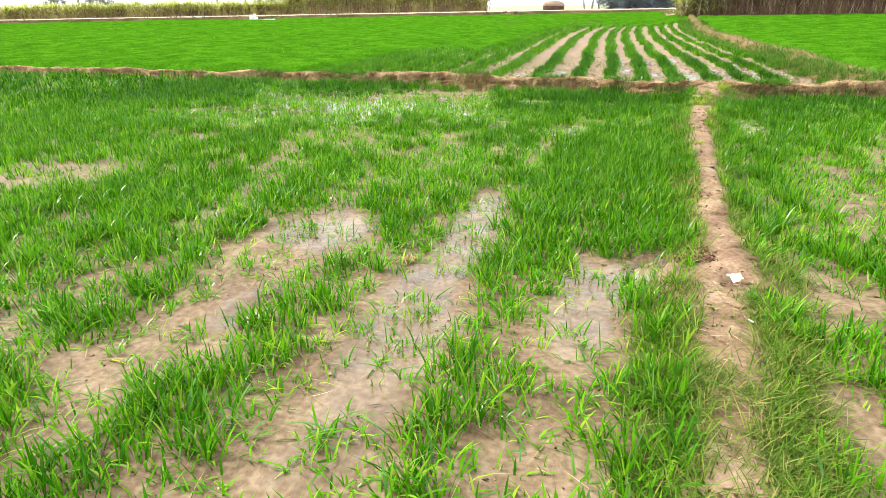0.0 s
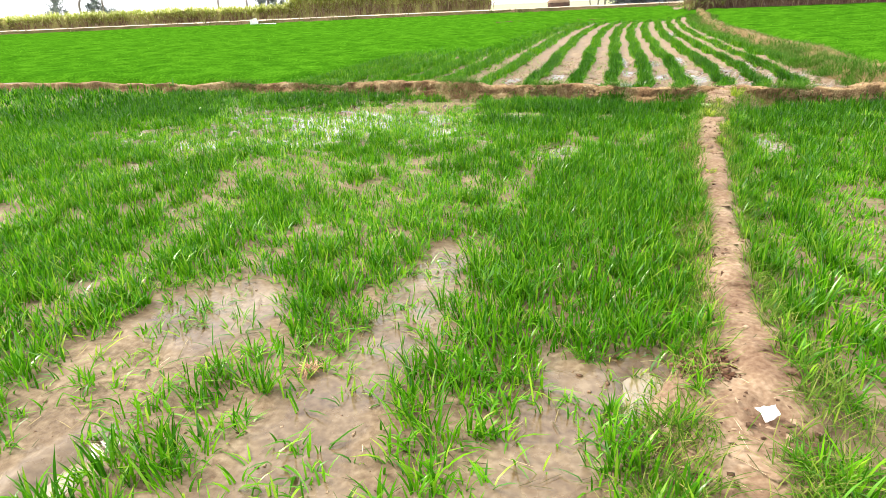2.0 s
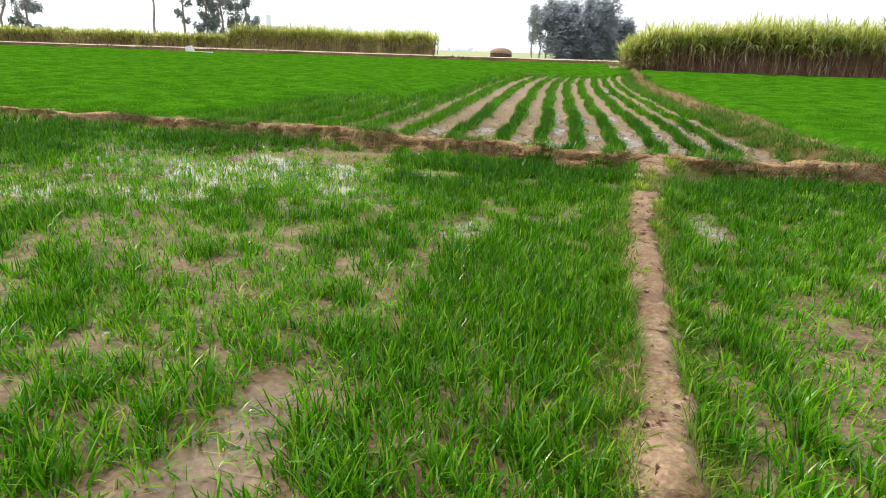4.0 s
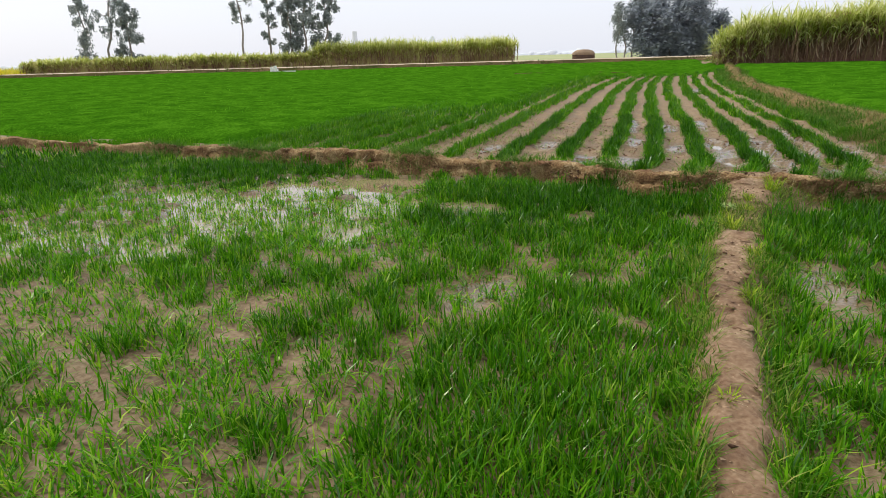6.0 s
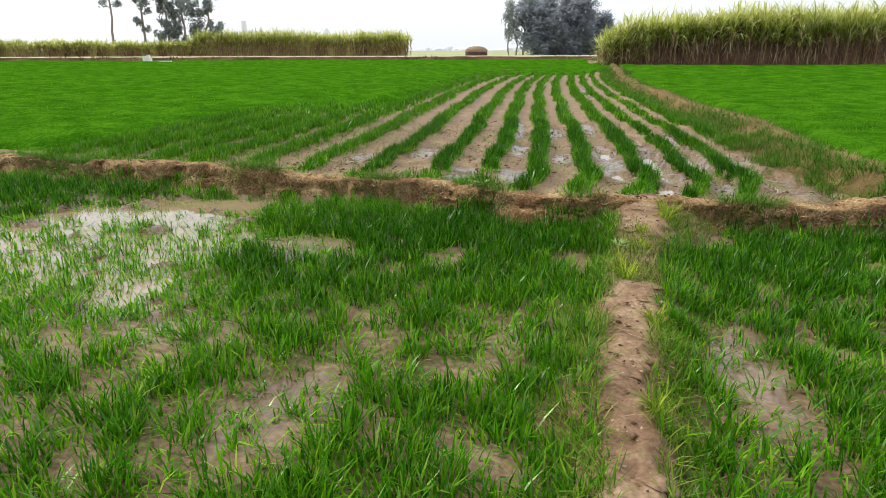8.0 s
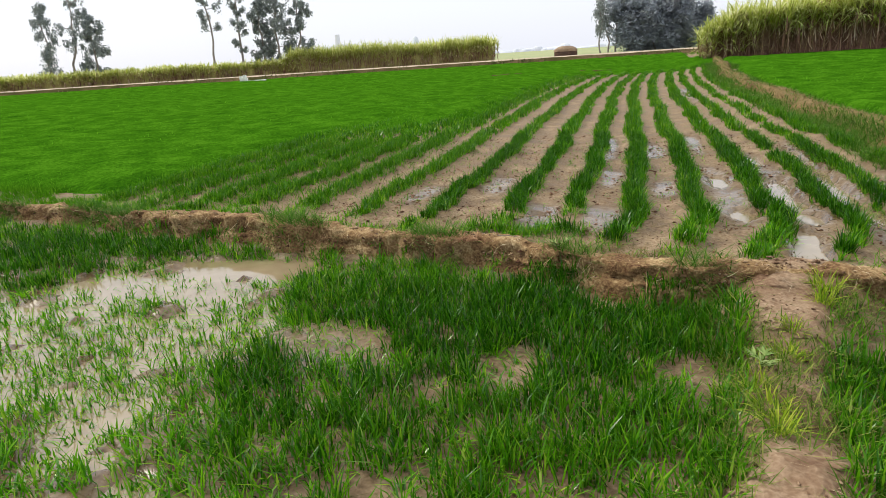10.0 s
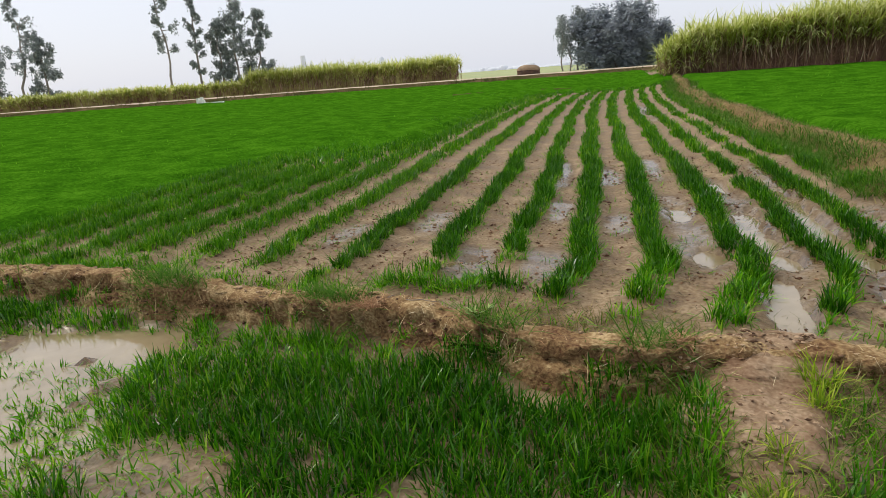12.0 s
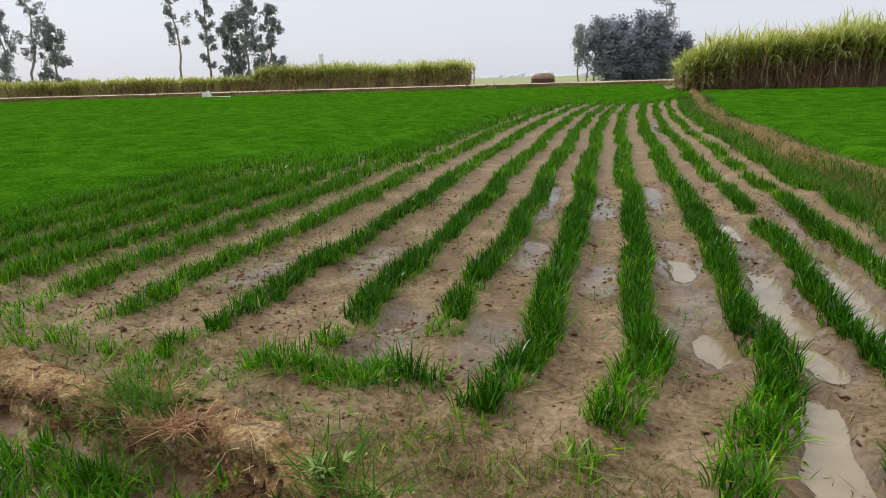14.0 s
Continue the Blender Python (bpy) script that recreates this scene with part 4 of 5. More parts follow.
sprinkle("root_litter", 16000, -8, 4.2, 9.0, 12.0, lambda x, y: (cross_z(x, y) > 0.03) * (0.25 + 0.75 * ease(0.4, 0.6, fbm(x, y, 0.35, 189))), 0.05, 0.0042, 1.1,
         leaf_material("dead_root_bits", [(0.15, 0.075, 0.04), (0.33, 0.19, 0.105), (0.58, 0.44, 0.27)], [0.2, 0.55, 0.9], 0.7, 0.1, 0.1), "dead roots and straw bits on the eroded bund", "straw", 515, 2, 0.0, 0.5)
sprinkle("fallen_leaves", 60000, -5, 3.7, -1.0, 16, lambda x, y: (0.14 + 0.22 * (y > 9.6)) * ease(0.3, 0.6, fbm(x, y, 0.6, 197)) * (1 - dips(x, y)) * (cross_z(x, y) < 0.05), 0.05, 0.006, 2.0,
         leaf_material("limp_leaf", [(0.045, 0.04, 0.016), (0.11, 0.10, 0.035), (0.30, 0.24, 0.11)], [0.2, 0.5, 0.85], 0.6, 0.1, 0.15), "limp leaf scraps lying on the mud", "litter", 506, 2, 0.006, 0.15)


def crumbs(name, count, x0, x1, y0, y1, density, size, label, seed, mat=CLOD, soft=True):
    r = np.random.default_rng(seed)
    x, y = r.uniform(x0, x1, count), r.uniform(y0, y1, count)
    keep = r.random(count) < density(x, y)
    x, y = x[keep], y[keep]
    n = len(x)
    s = size * r.uniform(0.35, 1.0, n) ** 1.6
    unit = np.array([[1, 0, 0], [0, 1, 0], [-1, 0, 0], [0, -1, 0], [0, 0, 1], [0, 0, -1.0]])
    v = unit[None] * r.uniform(0.55, 1.2, (n, 6, 1)) + r.normal(0, 0.18, (n, 6, 3))
    spin = r.uniform(0, 2 * math.pi, n)
    c, sn = np.cos(spin)[:, None], np.sin(spin)[:, None]
    v = np.stack([v[..., 0] * c - v[..., 1] * sn, v[..., 0] * sn + v[..., 1] * c, v[..., 2] * 0.5], -1) * s[:, None, None] * r.uniform(0.6, 1.6, (n, 1, 3)) ** np.array([1, 1, 0])
    v += np.stack([x, y + face_shift(x, y), land_z(x, y) + 0.25 * s], -1)[:, None]
    f = np.array([[0, 1, 4], [1, 2, 4], [2, 3, 4], [3, 0, 4], [1, 0, 5], [2, 1, 5], [3, 2, 5], [0, 3, 5]])
    tris = (np.arange(n) * 6)[:, None, None] + f[None]
    return tagged(part(name, mesh_of(name, v.reshape(-1, 3), None, tris.reshape(-1, 3), mat, soft)), label, "soil", "", "stuff")


crumbs("bund_clods", 60000, -8, 4.4, -1.2, 11.6, lambda x, y: np.clip((cross_z(x, y) > 0.02) * 0.75 * ease(0.35, 0.6, fbm(x, y, 0.4, 191)) + 0.3 * (path_z(x, y) > 0.02)
       * ease(0.4, 0.6, fbm(x, y, 0.4, 193)), 0, 1), 0.022, "loose brown crumbs of soil on the bunds", 511)
# lumps crowd the bund face, their dark colour adding its overhang shade
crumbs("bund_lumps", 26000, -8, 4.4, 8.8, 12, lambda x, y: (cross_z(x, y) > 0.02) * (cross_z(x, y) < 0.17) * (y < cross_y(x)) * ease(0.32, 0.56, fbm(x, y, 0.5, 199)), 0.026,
       "damp reddish soil lumps, dark to deepen the shade of the bund face", 513, DARK_CLOD, False)
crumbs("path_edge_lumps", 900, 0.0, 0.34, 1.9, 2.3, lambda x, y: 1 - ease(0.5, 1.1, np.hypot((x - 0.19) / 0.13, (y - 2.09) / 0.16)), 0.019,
       "dark broken lumps at the edge of the path", 514, DARK_CLOD)
crumbs("furrow_lumps", 9000, -4, 3.7, 10, 18, lambda x, y: upper(x, y) * ease(0.4, 0.62, fbm(x, y, 0.45, 196)) * ease(0.1, 0.2, row_gap(x, y)), 0.024, "dark lumps of earth in the furrows", 516, DARK_CLOD, False)
crumbs("path_crumbs", 16000, -0.6, 1.8, -1.0, 9.8, lambda x, y: (path_z(x, y) > 0.015) * ease(0.38, 0.6, fbm(x, y, 0.3, 194)), 0.013, "brown crumbs of earth along the path", 517, CLOD, False)
crumbs("mud_crumbs", 56000, -4, 3.7, -1.2, 17, lambda x, y: (0.14 + 0.6 * (y > 9.6)) * ease(0.42, 0.62, fbm(x, y, 0.5, 195)) * (1 - dips(x, y)), 0.0125, "dark crumbs of earth on the wet mud", 512)


def paper_scrap(x, y, size, seed, label):
    """A crumpled sheet: a thin grid folded by noise, with a thickness."""
    r = np.random.default_rng(seed)
    n = 9
    u, w = np.meshgrid(np.linspace(-1, 1, n), np.linspace(-1, 1, n), indexing="ij")
    X = size * (u + 0.25 * (fbm(u + seed, w, 0.7, 5) - 0.5)) * 1.15
    Y = size * (w * 0.62 + 0.2 * (fbm(u, w + seed, 0.6, 6) - 0.5)) * (1 - 0.35 * u)
    Z = 0.004 + size * 1.0 * np.abs(fbm(u * 1.3 + seed, w * 1.3, 0.9, 7, 2) - 0.42) + 0.012 * w
    top = np.stack([X, Y, Z], -1).reshape(-1, 3)
    low = top - np.array([0, 0, 0.0015])
    f = grid_faces(n, n)
    me = mesh_of("paper_scrap", np.concatenate([top, low]), np.concatenate([f, f[:, ::-1] + n * n]), None, PAPER, False)
    ob = part("paper_scrap", me)
    ob.matrix_world = pose(x, y, float(land_z(np.array([x]), np.array([y]))[0]) + 0.004, 0, 0, r.uniform(0, 360))
    return tagged(ob, label, "litter", "paper litter on the path")


paper_scrap(0.365, 1.78, 0.034, 3, "crumpled white paper scrap on the bare path")
paper_scrap(0.345, 1.31, 0.028, 8, "flattened pale paper scrap among dry grass")


PALE_WEED = leaf_material("pale_weed_leaf", [(0.13, 0.22, 0.05), (0.22, 0.33, 0.09), (0.34, 0.43, 0.16)], [0.2, 0.5, 0.85], 0.5, 0.3, 0.25)


def broadleaf_weed(x, y, size, seed, label):
    """A low weed: stems from one root, each with a fan of lobed leaves."""
    r = np.random.default_rng(seed)
    z = float(land_z(np.array([x]), np.array([y]))[0])
    thing = empty("broadleaf_weed", x, y, z, label, "weed", "broad-leaved weeds on the bund")
    stems, leaves = [], []
    for i in range(9):
        a, reach = r.uniform(0, 2 * math.pi), size * r.uniform(0.35, 1.0)
        tip = np.array([math.cos(a) * reach, math.sin(a) * reach, size * r.uniform(0.5, 1.1)])
        stems.append(tube(np.stack([tip * np.array([s * s, s * s, s]) for s in np.linspace(0, 1, 4)]), np.linspace(0.004, 0.002, 4), 4))
        for j in range(5):
            az = np.array([a + (j - 2) * 0.6 + r.normal(0, 0.15)])
            leaves.append(ribbons(tip[None], np.array([size * r.uniform(0.35, 0.6)]), np.array([size * 0.26]), az, np.array([1.3]), np.array([0.5]), 3))
    part("stem", mesh_of("stem", *join(stems), WEED), thing)
    part("leaf_fan", mesh_of("leaf_fan", *join(leaves), PALE_WEED), thing, "pale green lobed leaves")


broadleaf_weed(0.97, 8.37, 0.065, 21, "pale green broad-leaved weed on the path bund")
broadleaf_weed(-0.18, 9.84, 0.06, 23, "dark green weed in a hollow of the bund")


YOUNG = leaf_material("young_grass", [(0.10, 0.20, 0.008), (0.22, 0.34, 0.015), (0.42, 0.48, 0.06)], [0.2, 0.5, 0.85], 0.5, 0.4, 0.1)


def grass_clump(x, y, wide, tall, seed, label, mat=YOUNG):
    """A single clump of grass: blades fanning from one root."""
    r = np.random.default_rng(seed)
    n = int(18 + 500 * wide)
    a, rad = r.uniform(0, 2 * math.pi, n), wide * np.sqrt(r.random(n)) * 0.5
    bx, by = x + rad * np.cos(a), y + rad * np.sin(a)
    root = np.stack([rad * np.cos(a), rad * np.sin(a), land_z(bx, by) - float(land_z(np.array([x]), np.array([y]))[0]) - 0.01], -1)
    v, q, t = ribbons(root, tall * r.uniform(0.5, 1.1, n), np.full(n, 0.0085) * r.uniform(0.7, 1.3, n), a + r.normal(0, 0.7, n), np.abs(r.normal(0.3, 0.3, n)), r.uniform(0, 0.9, n), 3)
    ob = part("grass_clump", mesh_of("grass_clump", v, q, t, mat))
    ob.matrix_world = pose(x, y, float(land_z(np.array([x]), np.array([y]))[0]))
    return tagged(ob, label, "grass", "grass clumps on the path bund")


for i, (x, y, wide, tall) in enumerate([(0.92, 8.22, 0.09, 0.13), (0.93, 7.77, 0.08, 0.12), (1.12, 8.49, 0.14, 0.1), (1.19, 8.75, 0.08, 0.11), (1.48, 9.32, 0.15, 0.14), (1.42, 9.1, 0.1, 0.12),
                                        (0.58, 4.98, 0.05, 0.07), (0.84, 6.22, 0.06, 0.1), (0.94, 7.98, 0.16, 0.11), (0.99, 7.09, 0.07, 0.1)]):
    grass_clump(x, y, wide, tall, 561 + i, "yellow-green grass clump on the bare path bund")
for i, (x, y, wide, tall) in enumerate([(0.15, 1.9, 0.03, 0.09), (0.47, 1.5, 0.06, 0.13), (0.41, 1.57, 0.03, 0.08), (-0.18, 1.79, 0.05, 0.1), (-0.3, 2.2, 0.05, 0.09)]):
    grass_clump(x, y, wide, tall, 581 + i, "young wheat clump beside the paper-littered path", WHEAT)


def dry_tuft(x, y, size, seed, label):
    """A pulled-up tuft: a tangle of dry roots and stalks."""
    r = np.random.default_rng(seed)
    n = 170
    z = float(land_z(np.array([x]), np.array([y]))[0])
    az = r.uniform(0, 2 * math.pi, n)
    root = np.stack([r.normal(0, size * 0.3, n), r.normal(0, size * 0.25, n), np.abs(r.normal(0, 0.012, n))], -1)
    v, q, t = ribbons(root, size * r.uniform(0.25, 0.8, n), np.full(n, 0.0065), az, r.uniform(0.2, 1.6, n), r.uniform(0.2, 1.0, n), 3)
    me = mesh_of("dry_tuft", v * np.array([1, 1, 0.55]), q, t,
                 leaf_material("dead_root", [(0.16, 0.07, 0.035), (0.36, 0.20, 0.11), (0.52, 0.38, 0.22)], [0.2, 0.55, 0.9], 0.7, 0.05, 0.15))
    ob = part("dry_tuft", me)
    ob.matrix_world = pose(x, y, z + 0.015)
    return tagged(ob, label, "dead grass", "dead grass tufts")


dry_tuft(-1.56, 10.58, 0.16, 31, "reddish-brown dead grass tuft on the bund top")
dry_tuft(-1.47, 1.83, 0.045, 32, "small reddish-brown dead root on the mud")
dry_tuft(-0.95, 10.02, 0.13, 33, "dead stalks hanging from the eroded bund face")
dry_tuft(0.93, 9.55, 0.09, 34, "cut straw stubble at the bund junction")


def twig(x, y, length, heading, seed, label):
    r = np.random.default_rng(seed)
    s = np.linspace(0, 1, 7)
    bend = np.cumsum(r.normal(0, 0.12, 7)) * length * 0.3
    c, sn = math.cos(heading), math.sin(heading)
    px, py = x + c * s * length - sn * bend, y + sn * s * length + c * bend
    pz = land_z(px, py) + 0.012
    ob = part("twig", mesh_of("twig", *tube(np.stack([px, py, pz], -1), np.linspace(0.004, 0.002, 7), 5), BARK))
    return tagged(ob, label, "twig", "twigs and stalks on the bund")


twig(-0.86, 10.12, 0.28, 1.2, 41, "thin dry stalk lying over the bund edge")
twig(-0.7, 10.05, 0.2, 0.2, 42, "dark thin twig on the bund top")
twig(-0.45, 10.35, 0.22, 0.9, 43, "pale dry stalk behind the bund")
twig(0.7, 10.35, 0.3, -0.1, 44, "dark thin twig on wet furrow mud")


# ---- sugarcane ----
def cane_stand(x0, x1, y_front, deep, tall, per_m, seed, label, base_z, leaf_w=0.07, lean_edge=0.0, segs=3, low=0.55, mass=None):
    """Stalks in rows with arching leaves; dry leaves hang below the green crown."""
    r = np.random.default_rng(seed)
    thing = empty("sugarcane_stand", (x0 + x1) / 2, float(y_front((x0 + x1) / 2)), base_z, label, "sugarcane", "", "stuff")
    n = int((x1 - x0) * deep * per_m)
    taper = lambda u: 0.84 - 0.26 * lean_edge + (0.16 + 0.1 * lean_edge) * ease(0, 1.2 + lean_edge, u) + 0.16 * lean_edge * ease(1.5, 9, u)
    x = r.uniform(x0, x1, n)
    depth = deep * r.random(n) ** 1.5
    y = y_front(x) + depth
    grow = tall * (0.86 + 0.22 * fbm(x, y, 2.2, seed)) * r.uniform(0.85, 1.06, n)
    grow = grow * taper(x - x0) * (0.9 + 0.1 * ease(0, 1.0, x1 - x))
    z = np.full(n, base_z)
    lean_a, lean_r = r.uniform(0, 2 * math.pi, n), np.abs(r.normal(0, 0.10, n))
    dx, dy = np.cos(lean_a) * lean_r, np.sin(lean_a) * lean_r - 0.03
    stem_h = grow * 0.66
    # stalks: three-sided prisms
    ang = np.arange(3) * 2 * math.pi / 3
    ring = np.stack([np.cos(ang), np.sin(ang), ang * 0], -1) * 0.02
    foot = np.stack([x, y, z], -1) - np.array(thing.location)
    head = foot + np.stack([dx * stem_h, dy * stem_h, stem_h], -1)
    v = np.concatenate([foot[:, None] + ring[None], head[:, None] + ring[None] * 0.7], 1).reshape(-1, 3)
    b = (np.arange(n) * 6)[:, None]
    quads = np.concatenate([b + np.array([[i, (i + 1) % 3, 3 + (i + 1) % 3, 3 + i]]) for i in range(3)])

    def leaves(per, low, high, length, droop, lean, width, only=None):
        i = np.repeat(np.arange(n) if only is None else np.flatnonzero(only), per)
        m = len(i)
        s = r.uniform(low, high, m)
        root = foot[i] + (head - foot)[i] * s[:, None]
        lng = length * r.uniform(0.6, 1.2, m) * grow[i] / tall
        return ribbons(root, lng, width * r.uniform(0.6, 1.2, m), r.uniform(0, 2 * math.pi, m), np.abs(r.normal(lean, 0.18, m)), r.uniform(*droop, m), segs)

    part("stalks", mesh_of("stalks", v, quads, None, CANE_STALK), thing, "purplish-brown cane stalks")
    part("green_leaves", mesh_of("green_leaves", *join([leaves(9, 0.74, 1.04, tall * 0.33, (0.15, 1.1), 0.2, leaf_w),
                                                         leaves(6, low, 0.97, tall * 0.32, (0.4, 1.3), 0.35, leaf_w),
                                                         leaves(7, 0.1, 0.7, tall * 0.3, (0.6, 1.3), 0.5, leaf_w, (x - x0 < 3.0) & (r.random(n) < 0.7)),
                                                         leaves(3, 0.45, 0.8, tall * 0.3, (0.4, 1.2), 0.25, leaf_w, r.random(n) < 0.5)]), CANE_LEAF), thing,
         "yellow-green arching cane leaves")
    dead = leaves(7, 0.3, 0.88, tall * 0.24, (0.05, 0.5), 0.1, leaf_w * 0.8)
    top_z = dead[0].reshape(-1, 2 * segs + 1, 3)[:, :1, 2]
    dead[0][:, 2] = (2 * top_z - dead[0].reshape(-1, 2 * segs + 1, 3)[:, :, 2]).ravel()
    np.maximum(dead[0][:, 2], 0.02, out=dead[0][:, 2])
    part("dry_leaves", mesh_of("dry_leaves", *dead, CANE_DRY), thing, "brown dry hanging leaves")
    # the close thicket behind the first stalks
    cu = np.arange(x0 + 0.4, x1 + 0.1, 0.35)
    cw = np.linspace(0, 1, 8)
    U, W = np.meshgrid(cu, cw, indexing="ij")
    crest = tall * (0.62 + 0.16 * fbm(U, U * 0, 1.6, seed + 3)) * taper(U - x0) * (0.9 + 0.1 * ease(0, 1.0, x1 - U))
    back = 0.45 + 0.5 * (fbm(U, W * 3, 0.8, seed + 4) - 0.5) + deep * 0.6 * ease(0.8, 1.0, W)
    core = np.stack([U, y_front(U) + back, base_z + crest * np.minimum(1, W * 1.1)], -1).reshape(-1, 3) - np.array(thing.location)
    part("thicket", mesh_of("thicket", core, grid_faces(len(cu), 8), None, mass or CANE_MASS), thing, "close brown thicket of dry leaves")
    return thing


cane_stand(4.7, 48, lambda x: 47.6 + 0.02 * (np.asarray(x, float) - 5), 4.5, 4.5, 9.5, 601, "tall mature sugarcane with yellow-green tops beside wheat", 0.42, 0.095, 1.0, 3, 0.5)
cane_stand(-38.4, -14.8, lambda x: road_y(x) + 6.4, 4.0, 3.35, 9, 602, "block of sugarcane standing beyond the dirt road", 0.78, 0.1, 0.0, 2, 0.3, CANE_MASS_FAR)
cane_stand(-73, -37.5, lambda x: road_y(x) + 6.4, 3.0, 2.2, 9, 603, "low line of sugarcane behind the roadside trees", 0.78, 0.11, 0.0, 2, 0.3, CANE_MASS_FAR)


# ---- trees ----
def roadside_tree(name, x, y, z, tall, first, spread, seed, label, leafy=1.0, trunk_r=0.16, mat=None, forks=1, clump=0.75, hang=0.5, leaf=1.0, bunches=4):
    """Trunk with limbs; each limb carries clumps of small hanging leaves, with gaps between."""
    r = np.random.default_rng(seed)
    thing = empty(name, x, y, z, label, "tree", "trees beyond the fields")
    wood, tips = [], []
    for f in range(forks):
        s = np.linspace(0, 1, 10)
        drift = np.cumsum(r.normal(0, 0.02, (10, 2)), 0) * tall
        drift -= drift[0]
        if forks > 1:
            a = f * 2 * math.pi / forks + r.uniform(-0.5, 0.5)
            drift += np.stack([np.cos(a) * s, np.sin(a) * s], -1) * spread * 0.75
        top = tall * (1 if f == 0 else r.uniform(0.7, 0.95))
        trunk = np.stack([drift[:, 0], drift[:, 1], s * top - 0.1], -1)
        wood.append(tube(trunk, trunk_r * (1 - 0.86 * s) / math.sqrt(forks) * (1.25 if forks > 1 else 1), 7))
        for k in range(int(15 * (1 - first) / 0.6)):
            u = first + (1 - first) * (k + r.random()) / (15 * (1 - first) / 0.6)
            p = np.array([np.interp(u, s, trunk[:, c]) for c in range(3)])
            a = r.uniform(0, 2 * math.pi)
            shape = math.sin(math.pi * min(1, 0.25 + 0.75 * (u - first) / (1 - first))) * 0.8 + 0.25
            reach = spread * shape * r.uniform(0.5, 1.15)
            end = p + np.array([math.cos(a) * reach, math.sin(a) * reach, reach * r.uniform(0.15, 0.9)])
            mid = (p + end) / 2 + np.array([0, 0, -0.08 * reach])
            wood.append(tube(np.stack([p, mid, end]), np.array([0.045, 0.03, 0.012]) * tall / 11, 5))
            tips += [(p + (end - p) * u2 + r.normal(0, 0.12 * spread, 3), r.uniform(0.5, 1.1)) for u2 in r.uniform(0.35, 1.15, bunches)]
        tips.append((trunk[-1], 0.8))
    part("trunk", mesh_of("trunk", *join(wood), BARK), thing, "pale grey trunk and limbs")
    bits = []
    for c, w in tips:
        m = int(48 * leafy * w * r.uniform(0.5, 1.4))
        rad = clump * w * r.uniform(0.6, 1.2)
        p = c + np.clip(r.normal(0, 1, (m, 3)), -1.5, 1.5) * rad * np.array([0.36, 0.36, 0.52])
        a = r.uniform(0, 2 * math.pi, m)
        ln = leaf * r.uniform(0.2, 0.44, m)
        d = np.stack([np.cos(a) * (1 - hang), np.sin(a) * (1 - hang), -hang - 0.3 * r.random(m)], -1) * ln[:, None]
        side = np.stack([-np.sin(a), np.cos(a), r.normal(0, 0.3, m)], -1) * (ln * 0.26)[:, None]
        bits.append((np.stack([p, p + d * 0.5 + side, p + d, p + d * 0.5 - side], 1).reshape(-1, 3), np.arange(m * 4).reshape(-1, 4), None))
    part("crown", mesh_of("crown", *join(bits), mat or HAZY_TREE_LEAF, False), thing, "grey-green foliage in clumps with haze in its colour")
    return thing


TREES = [  # x, y, base, height, first limb, spread, leafiness, clump
    (-67.4, 67.0, 0.7, 9.8, 0.12, 1.5, 1.0, 0.7), (-64.4, 68.0, 0.7, 12.8, 0.34, 1.6, 0.9, 0.6), (-61.6, 68.6, 0.7, 7.9, 0.12, 1.5, 1.5, 0.65), (-48.5, 72.6, 0.7, 13.4, 0.40, 1.5, 1.0, 0.6),
    (-44.8, 73.6, 0.7, 13.2, 0.22, 1.0, 1.1, 0.55), (-42.2, 74.2, 0.7, 8.6, 0.12, 1.5, 1.7, 0.65), (-40.4, 74.7, 0.7, 10.6, 0.15, 1.9, 1.6, 0.7), (-37.5, 75.6, 0.7, 9.3, 0.2, 1.7, 1.5, 0.65)]
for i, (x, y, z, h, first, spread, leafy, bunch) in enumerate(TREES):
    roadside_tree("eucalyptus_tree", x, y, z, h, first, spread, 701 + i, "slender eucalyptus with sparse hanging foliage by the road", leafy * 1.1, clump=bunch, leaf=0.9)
for i, (x, y, h, spread, leafy) in enumerate([(-3.4, 94.2, 6.6, 1.1, 0.6), (-2.5, 95, 7.2, 1.2, 0.8), (-1.5, 95.4, 7.8, 1.5, 1.0), (6.6, 97.4, 12.5, 1.8, 1.0)]):
    roadside_tree("grove_tree", x, y, 0.6, h, 0.35, spread, 731 + i, "thin tree with few leaves at the edge of a grove", leafy, 0.12, leaf=0.8)
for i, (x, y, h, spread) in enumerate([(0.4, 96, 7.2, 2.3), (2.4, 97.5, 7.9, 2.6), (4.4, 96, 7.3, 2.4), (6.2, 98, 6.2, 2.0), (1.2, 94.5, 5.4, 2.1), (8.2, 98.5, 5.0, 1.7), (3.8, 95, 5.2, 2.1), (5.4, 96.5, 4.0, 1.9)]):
    roadside_tree("mango_tree", x, y, 0.6, h, 0.12, spread, 751 + i, "dense dark round-crowned tree in a grove", 1.7, 0.2, HAZY_GROVE_LEAF, 2, 1.6, 0.3, 1.3, 4)


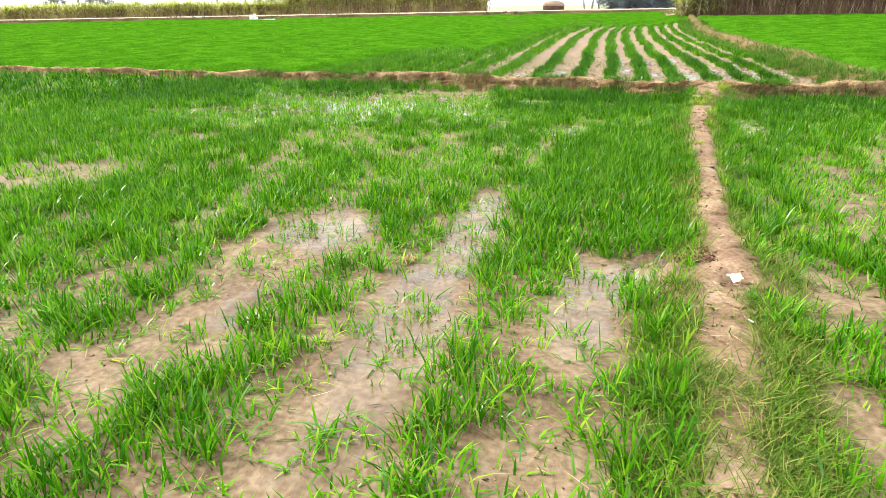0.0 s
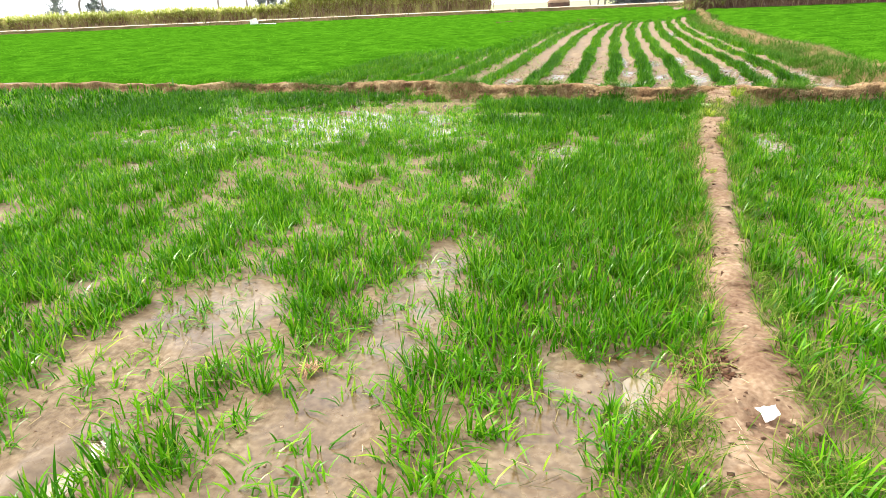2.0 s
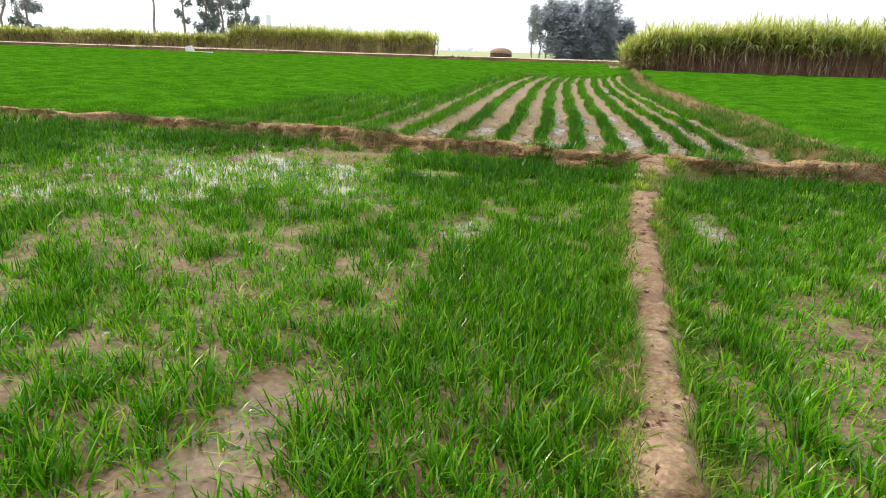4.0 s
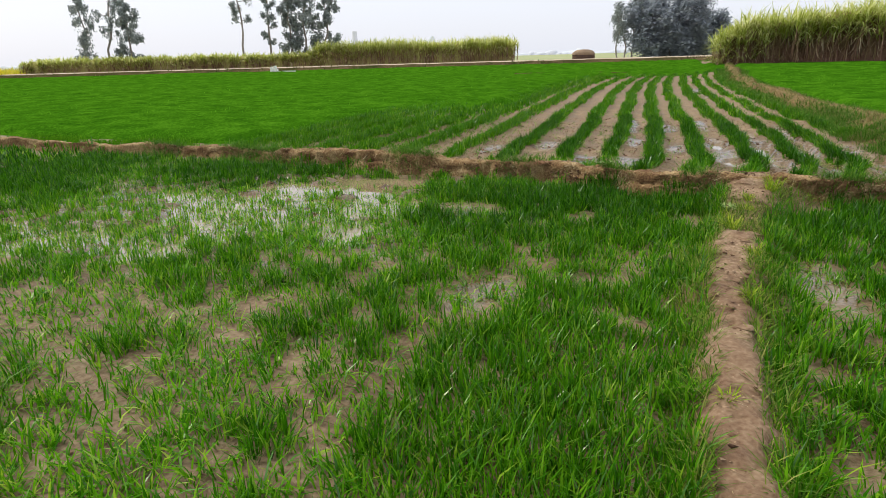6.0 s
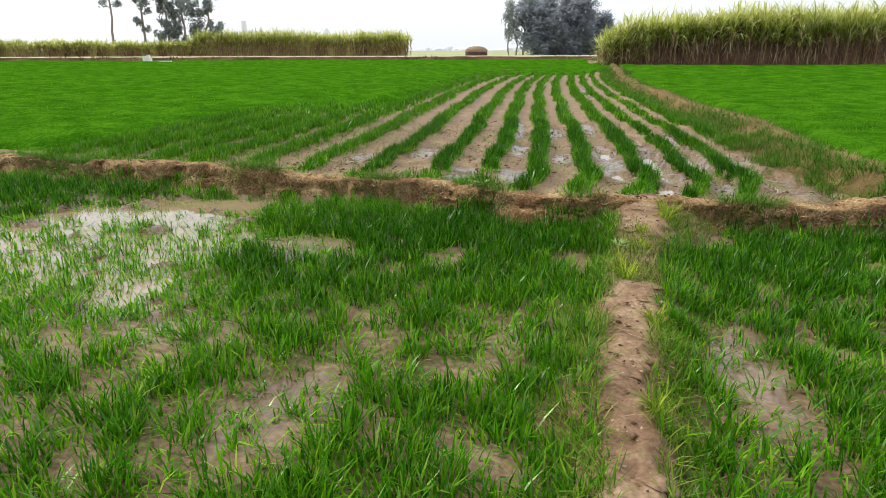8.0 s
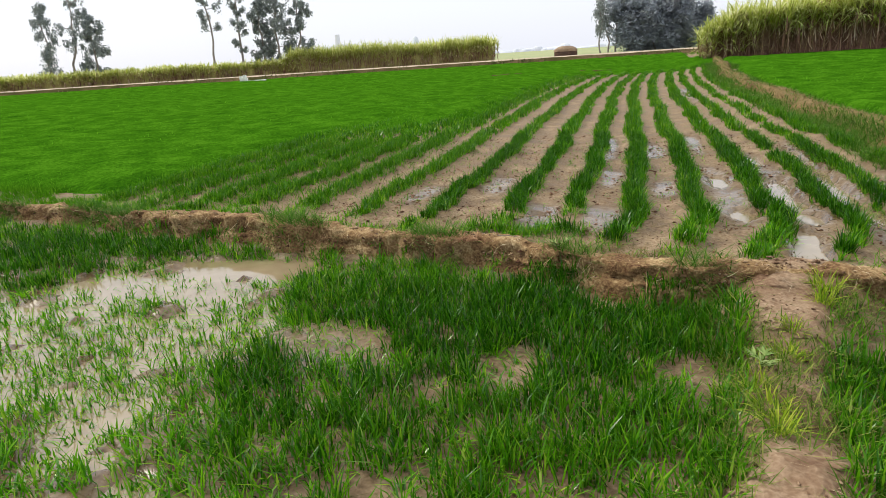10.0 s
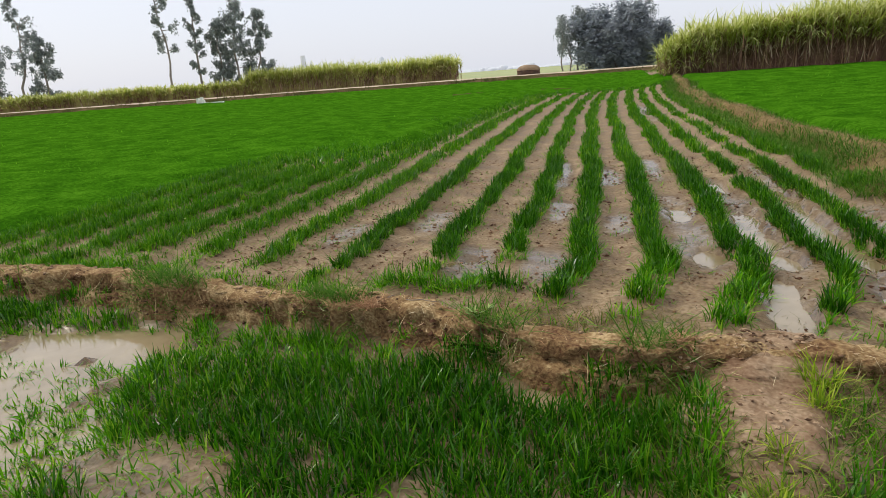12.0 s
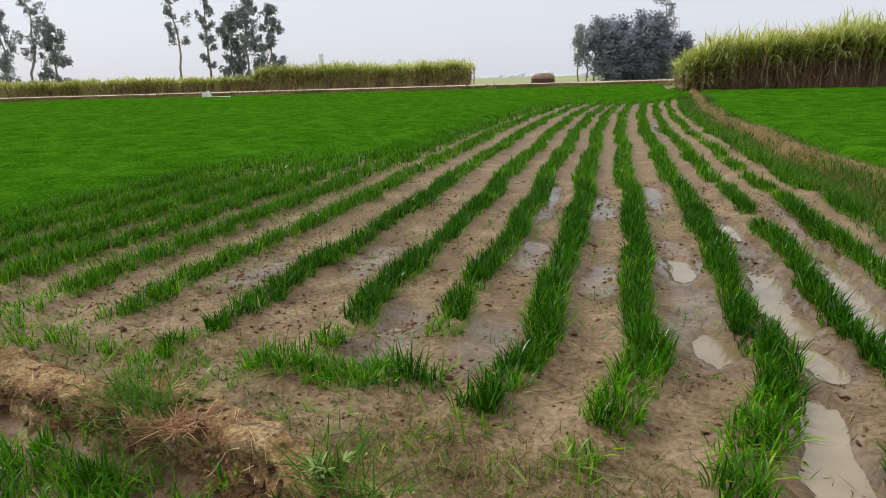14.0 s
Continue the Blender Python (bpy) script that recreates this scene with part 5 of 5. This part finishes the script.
# ---- by the road ----
def fuel_stack(x, y, z):
    """A rounded heap with a thatched top."""
    thing = empty("fuel_stack", x, y, z, "dark brown dung-cake stack with thatched dome by the road", "stack")
    u, w = np.meshgrid(np.arange(40) * 2 * math.pi / 40, np.linspace(0, 1, 9), indexing="ij")
    wob = 1 + 0.1 * (fbm(np.cos(u) * 3, np.sin(u) * 3 + w * 4, 1.0, 81) - 0.5)
    r = 1.28 * wob * (1 + 0.06 * np.sin(w * math.pi))
    side = np.stack([r * np.cos(u), 0.8 * r * np.sin(u), w * 0.62 - 0.08], -1).reshape(-1, 3)
    part("body", mesh_of("body", side, grid_faces(40, 9, True), None, DUNG), thing, "dark stacked cakes")
    k = np.linspace(0, 1, 9)[None] + 0 * u
    r2 = 1.36 * np.cos(k * math.pi / 2) ** 0.75 * wob + 0.02
    top = np.stack([r2 * np.cos(u), 0.8 * r2 * np.sin(u), 0.5 + 0.62 * np.sin(k * math.pi / 2)], -1).reshape(-1, 3)
    part("thatch", mesh_of("thatch", top, grid_faces(40, 9, True), None, THATCH), thing, "pale straw thatch")


fuel_stack(-6.9, 82.2, 0.82)


def box(sx, sy, sz, bevel=0.02):
    bm = bmesh.new()
    bmesh.ops.create_cube(bm, size=1)
    bmesh.ops.scale(bm, vec=(sx, sy, sz), verts=bm.verts)
    bmesh.ops.bevel(bm, geom=bm.edges[:], offset=bevel, segments=2, affect="EDGES")
    return bm


def box_part(name, size, at, mat, parent, label=""):
    bm = box(*size)
    me = bpy.data.meshes.new(name)
    bm.to_mesh(me)
    bm.free()
    me.materials.append(mat)
    ob = part(name, me, parent, label)
    ob.location = at
    return ob


outlet = empty("water_outlet", -35.9, 60.0, 0.42, "small white plastered canal outlet at the field edge", "outlet")
box_part("pillar", (0.26, 0.3, 0.6), (-0.3, 0, 0.3), PLASTER, outlet)
box_part("pillar", (0.22, 0.3, 0.7), (0.12, 0, 0.34), PLASTER, outlet)
box_part("head_wall", (0.8, 0.22, 0.42), (0.0, 0, 0.2), PLASTER, outlet)
box_part("channel_wall", (2.0, 0.2, 0.1), (1.35, 0.1, 0.12), PLASTER, outlet)

# a strip of flowering mustard past the cane
mustard = tufts(3500, -135, -73, 30, 75, lambda x, y: (np.abs(y - road_y(x) - 14) < 7) * 1.0, 5, 0.9, 0.18, 2, 821, 0.3)
tagged(part("mustard_crop", wheat_mesh("mustard_crop", [mustard], MUSTARD)), "yellow flowering mustard beyond the road", "mustard", "", "stuff")

# rough grass on the bank below the road
r_bank = np.random.default_rng(861)
bx = r_bank.uniform(-90, 30, 5200)
bd = r_bank.uniform(-3.4, -0.5, 5200)
keep = r_bank.random(5200) < 0.15 + ease(0.4, 0.6, fbm(bx, bd, 3.0, 863))
bx, bd = bx[keep], bd[keep]
foot = np.stack([bx, road_y(bx) + bd, 0.36 + 0.44 * ease(-2.6, -0.2, bd)], -1)
n = len(bx)
v, q, t = ribbons(foot, r_bank.uniform(0.12, 0.34, n), r_bank.uniform(0.05, 0.14, n), r_bank.uniform(0, 6.28, n), np.abs(r_bank.normal(0.3, 0.3, n)), r_bank.uniform(0, 0.8, n), 2)
tagged(part("bank_grass", mesh_of("bank_grass", v, q, t, leaf_material("bank_grass_leaf", [(0.03, 0.055, 0.012), (0.075, 0.10, 0.028), (0.18, 0.15, 0.07)], [0.2, 0.5, 0.85], 0.7, 0.2, 0.1))),
       "rough olive grass on the bank below the road", "grass", "", "stuff")

# ---- far off ----
xs = np.arange(-220, 190, 6.0)
tagged(part("far_fields", mesh_of("far_fields", np.stack([np.repeat(xs, 2), np.where(np.arange(2 * len(xs)) % 2 == 0, road_y(np.repeat(xs, 2)) + 12, 420), np.where(np.arange(2 * len(xs)) % 2 == 0, 0.78, 1.2)], -1),
     np.stack([np.arange(len(xs) - 1) * 2, np.arange(len(xs) - 1) * 2 + 2, np.arange(len(xs) - 1) * 2 + 3, np.arange(len(xs) - 1) * 2 + 1], -1), None, FAR_FIELD)),
       "pale green and straw fields reaching to the horizon", "field", "", "structure")


def far_line(x0, x1, y, tall, seed, base=-1.0):
    """A far belt of trees as uneven rounded heaps."""
    r = np.random.default_rng(seed)
    bits = []
    x = x0
    while x < x1:
        w = tall * r.uniform(0.5, 1.3)
        h = tall * r.uniform(0.45, 1.0) * (0.5 + 0.8 * float(vnoise(np.array([x]), np.array([y]), tall * 7, seed)[0]))
        u, k = np.meshgrid(np.arange(9) * 2 * math.pi / 9, np.linspace(0, 1, 5), indexing="ij")
        rr = w * np.cos(k * math.pi / 2) ** 0.6 * (1 + 0.3 * (lattice(u * 7 + round(x), k * 9, seed) - 0.5))
        bits.append((np.stack([x + rr * np.cos(u), y + rr * np.sin(u), base + (h - base) * np.sin(k * math.pi / 2)], -1).reshape(-1, 3), grid_faces(9, 5, True), None))
        x += w * r.uniform(0.6, 1.3)
    return join(bits)


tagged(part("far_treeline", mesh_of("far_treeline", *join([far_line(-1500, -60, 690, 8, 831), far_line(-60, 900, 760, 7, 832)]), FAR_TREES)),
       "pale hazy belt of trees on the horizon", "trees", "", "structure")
tower = empty("brick_kiln_tower", -164, 354, 0, "hazy grey tower far beyond the fields", "tower")
bm = bmesh.new()
bmesh.ops.create_cone(bm, cap_ends=True, segments=14, radius1=2.0, radius2=1.4, depth=17.4, matrix=Matrix.Translation((0, 0, 8.7)))
me = bpy.data.meshes.new("shaft")
bm.to_mesh(me)
bm.free()
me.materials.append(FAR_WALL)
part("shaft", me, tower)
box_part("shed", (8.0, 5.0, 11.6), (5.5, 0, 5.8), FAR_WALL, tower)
v, q, t = far_line(-5, 5, 0, 5.0, 841, 0)
v[:, 2] = (v[:, 2] - v[:, 2].min()) / np.ptp(v[:, 2]) * 13.9
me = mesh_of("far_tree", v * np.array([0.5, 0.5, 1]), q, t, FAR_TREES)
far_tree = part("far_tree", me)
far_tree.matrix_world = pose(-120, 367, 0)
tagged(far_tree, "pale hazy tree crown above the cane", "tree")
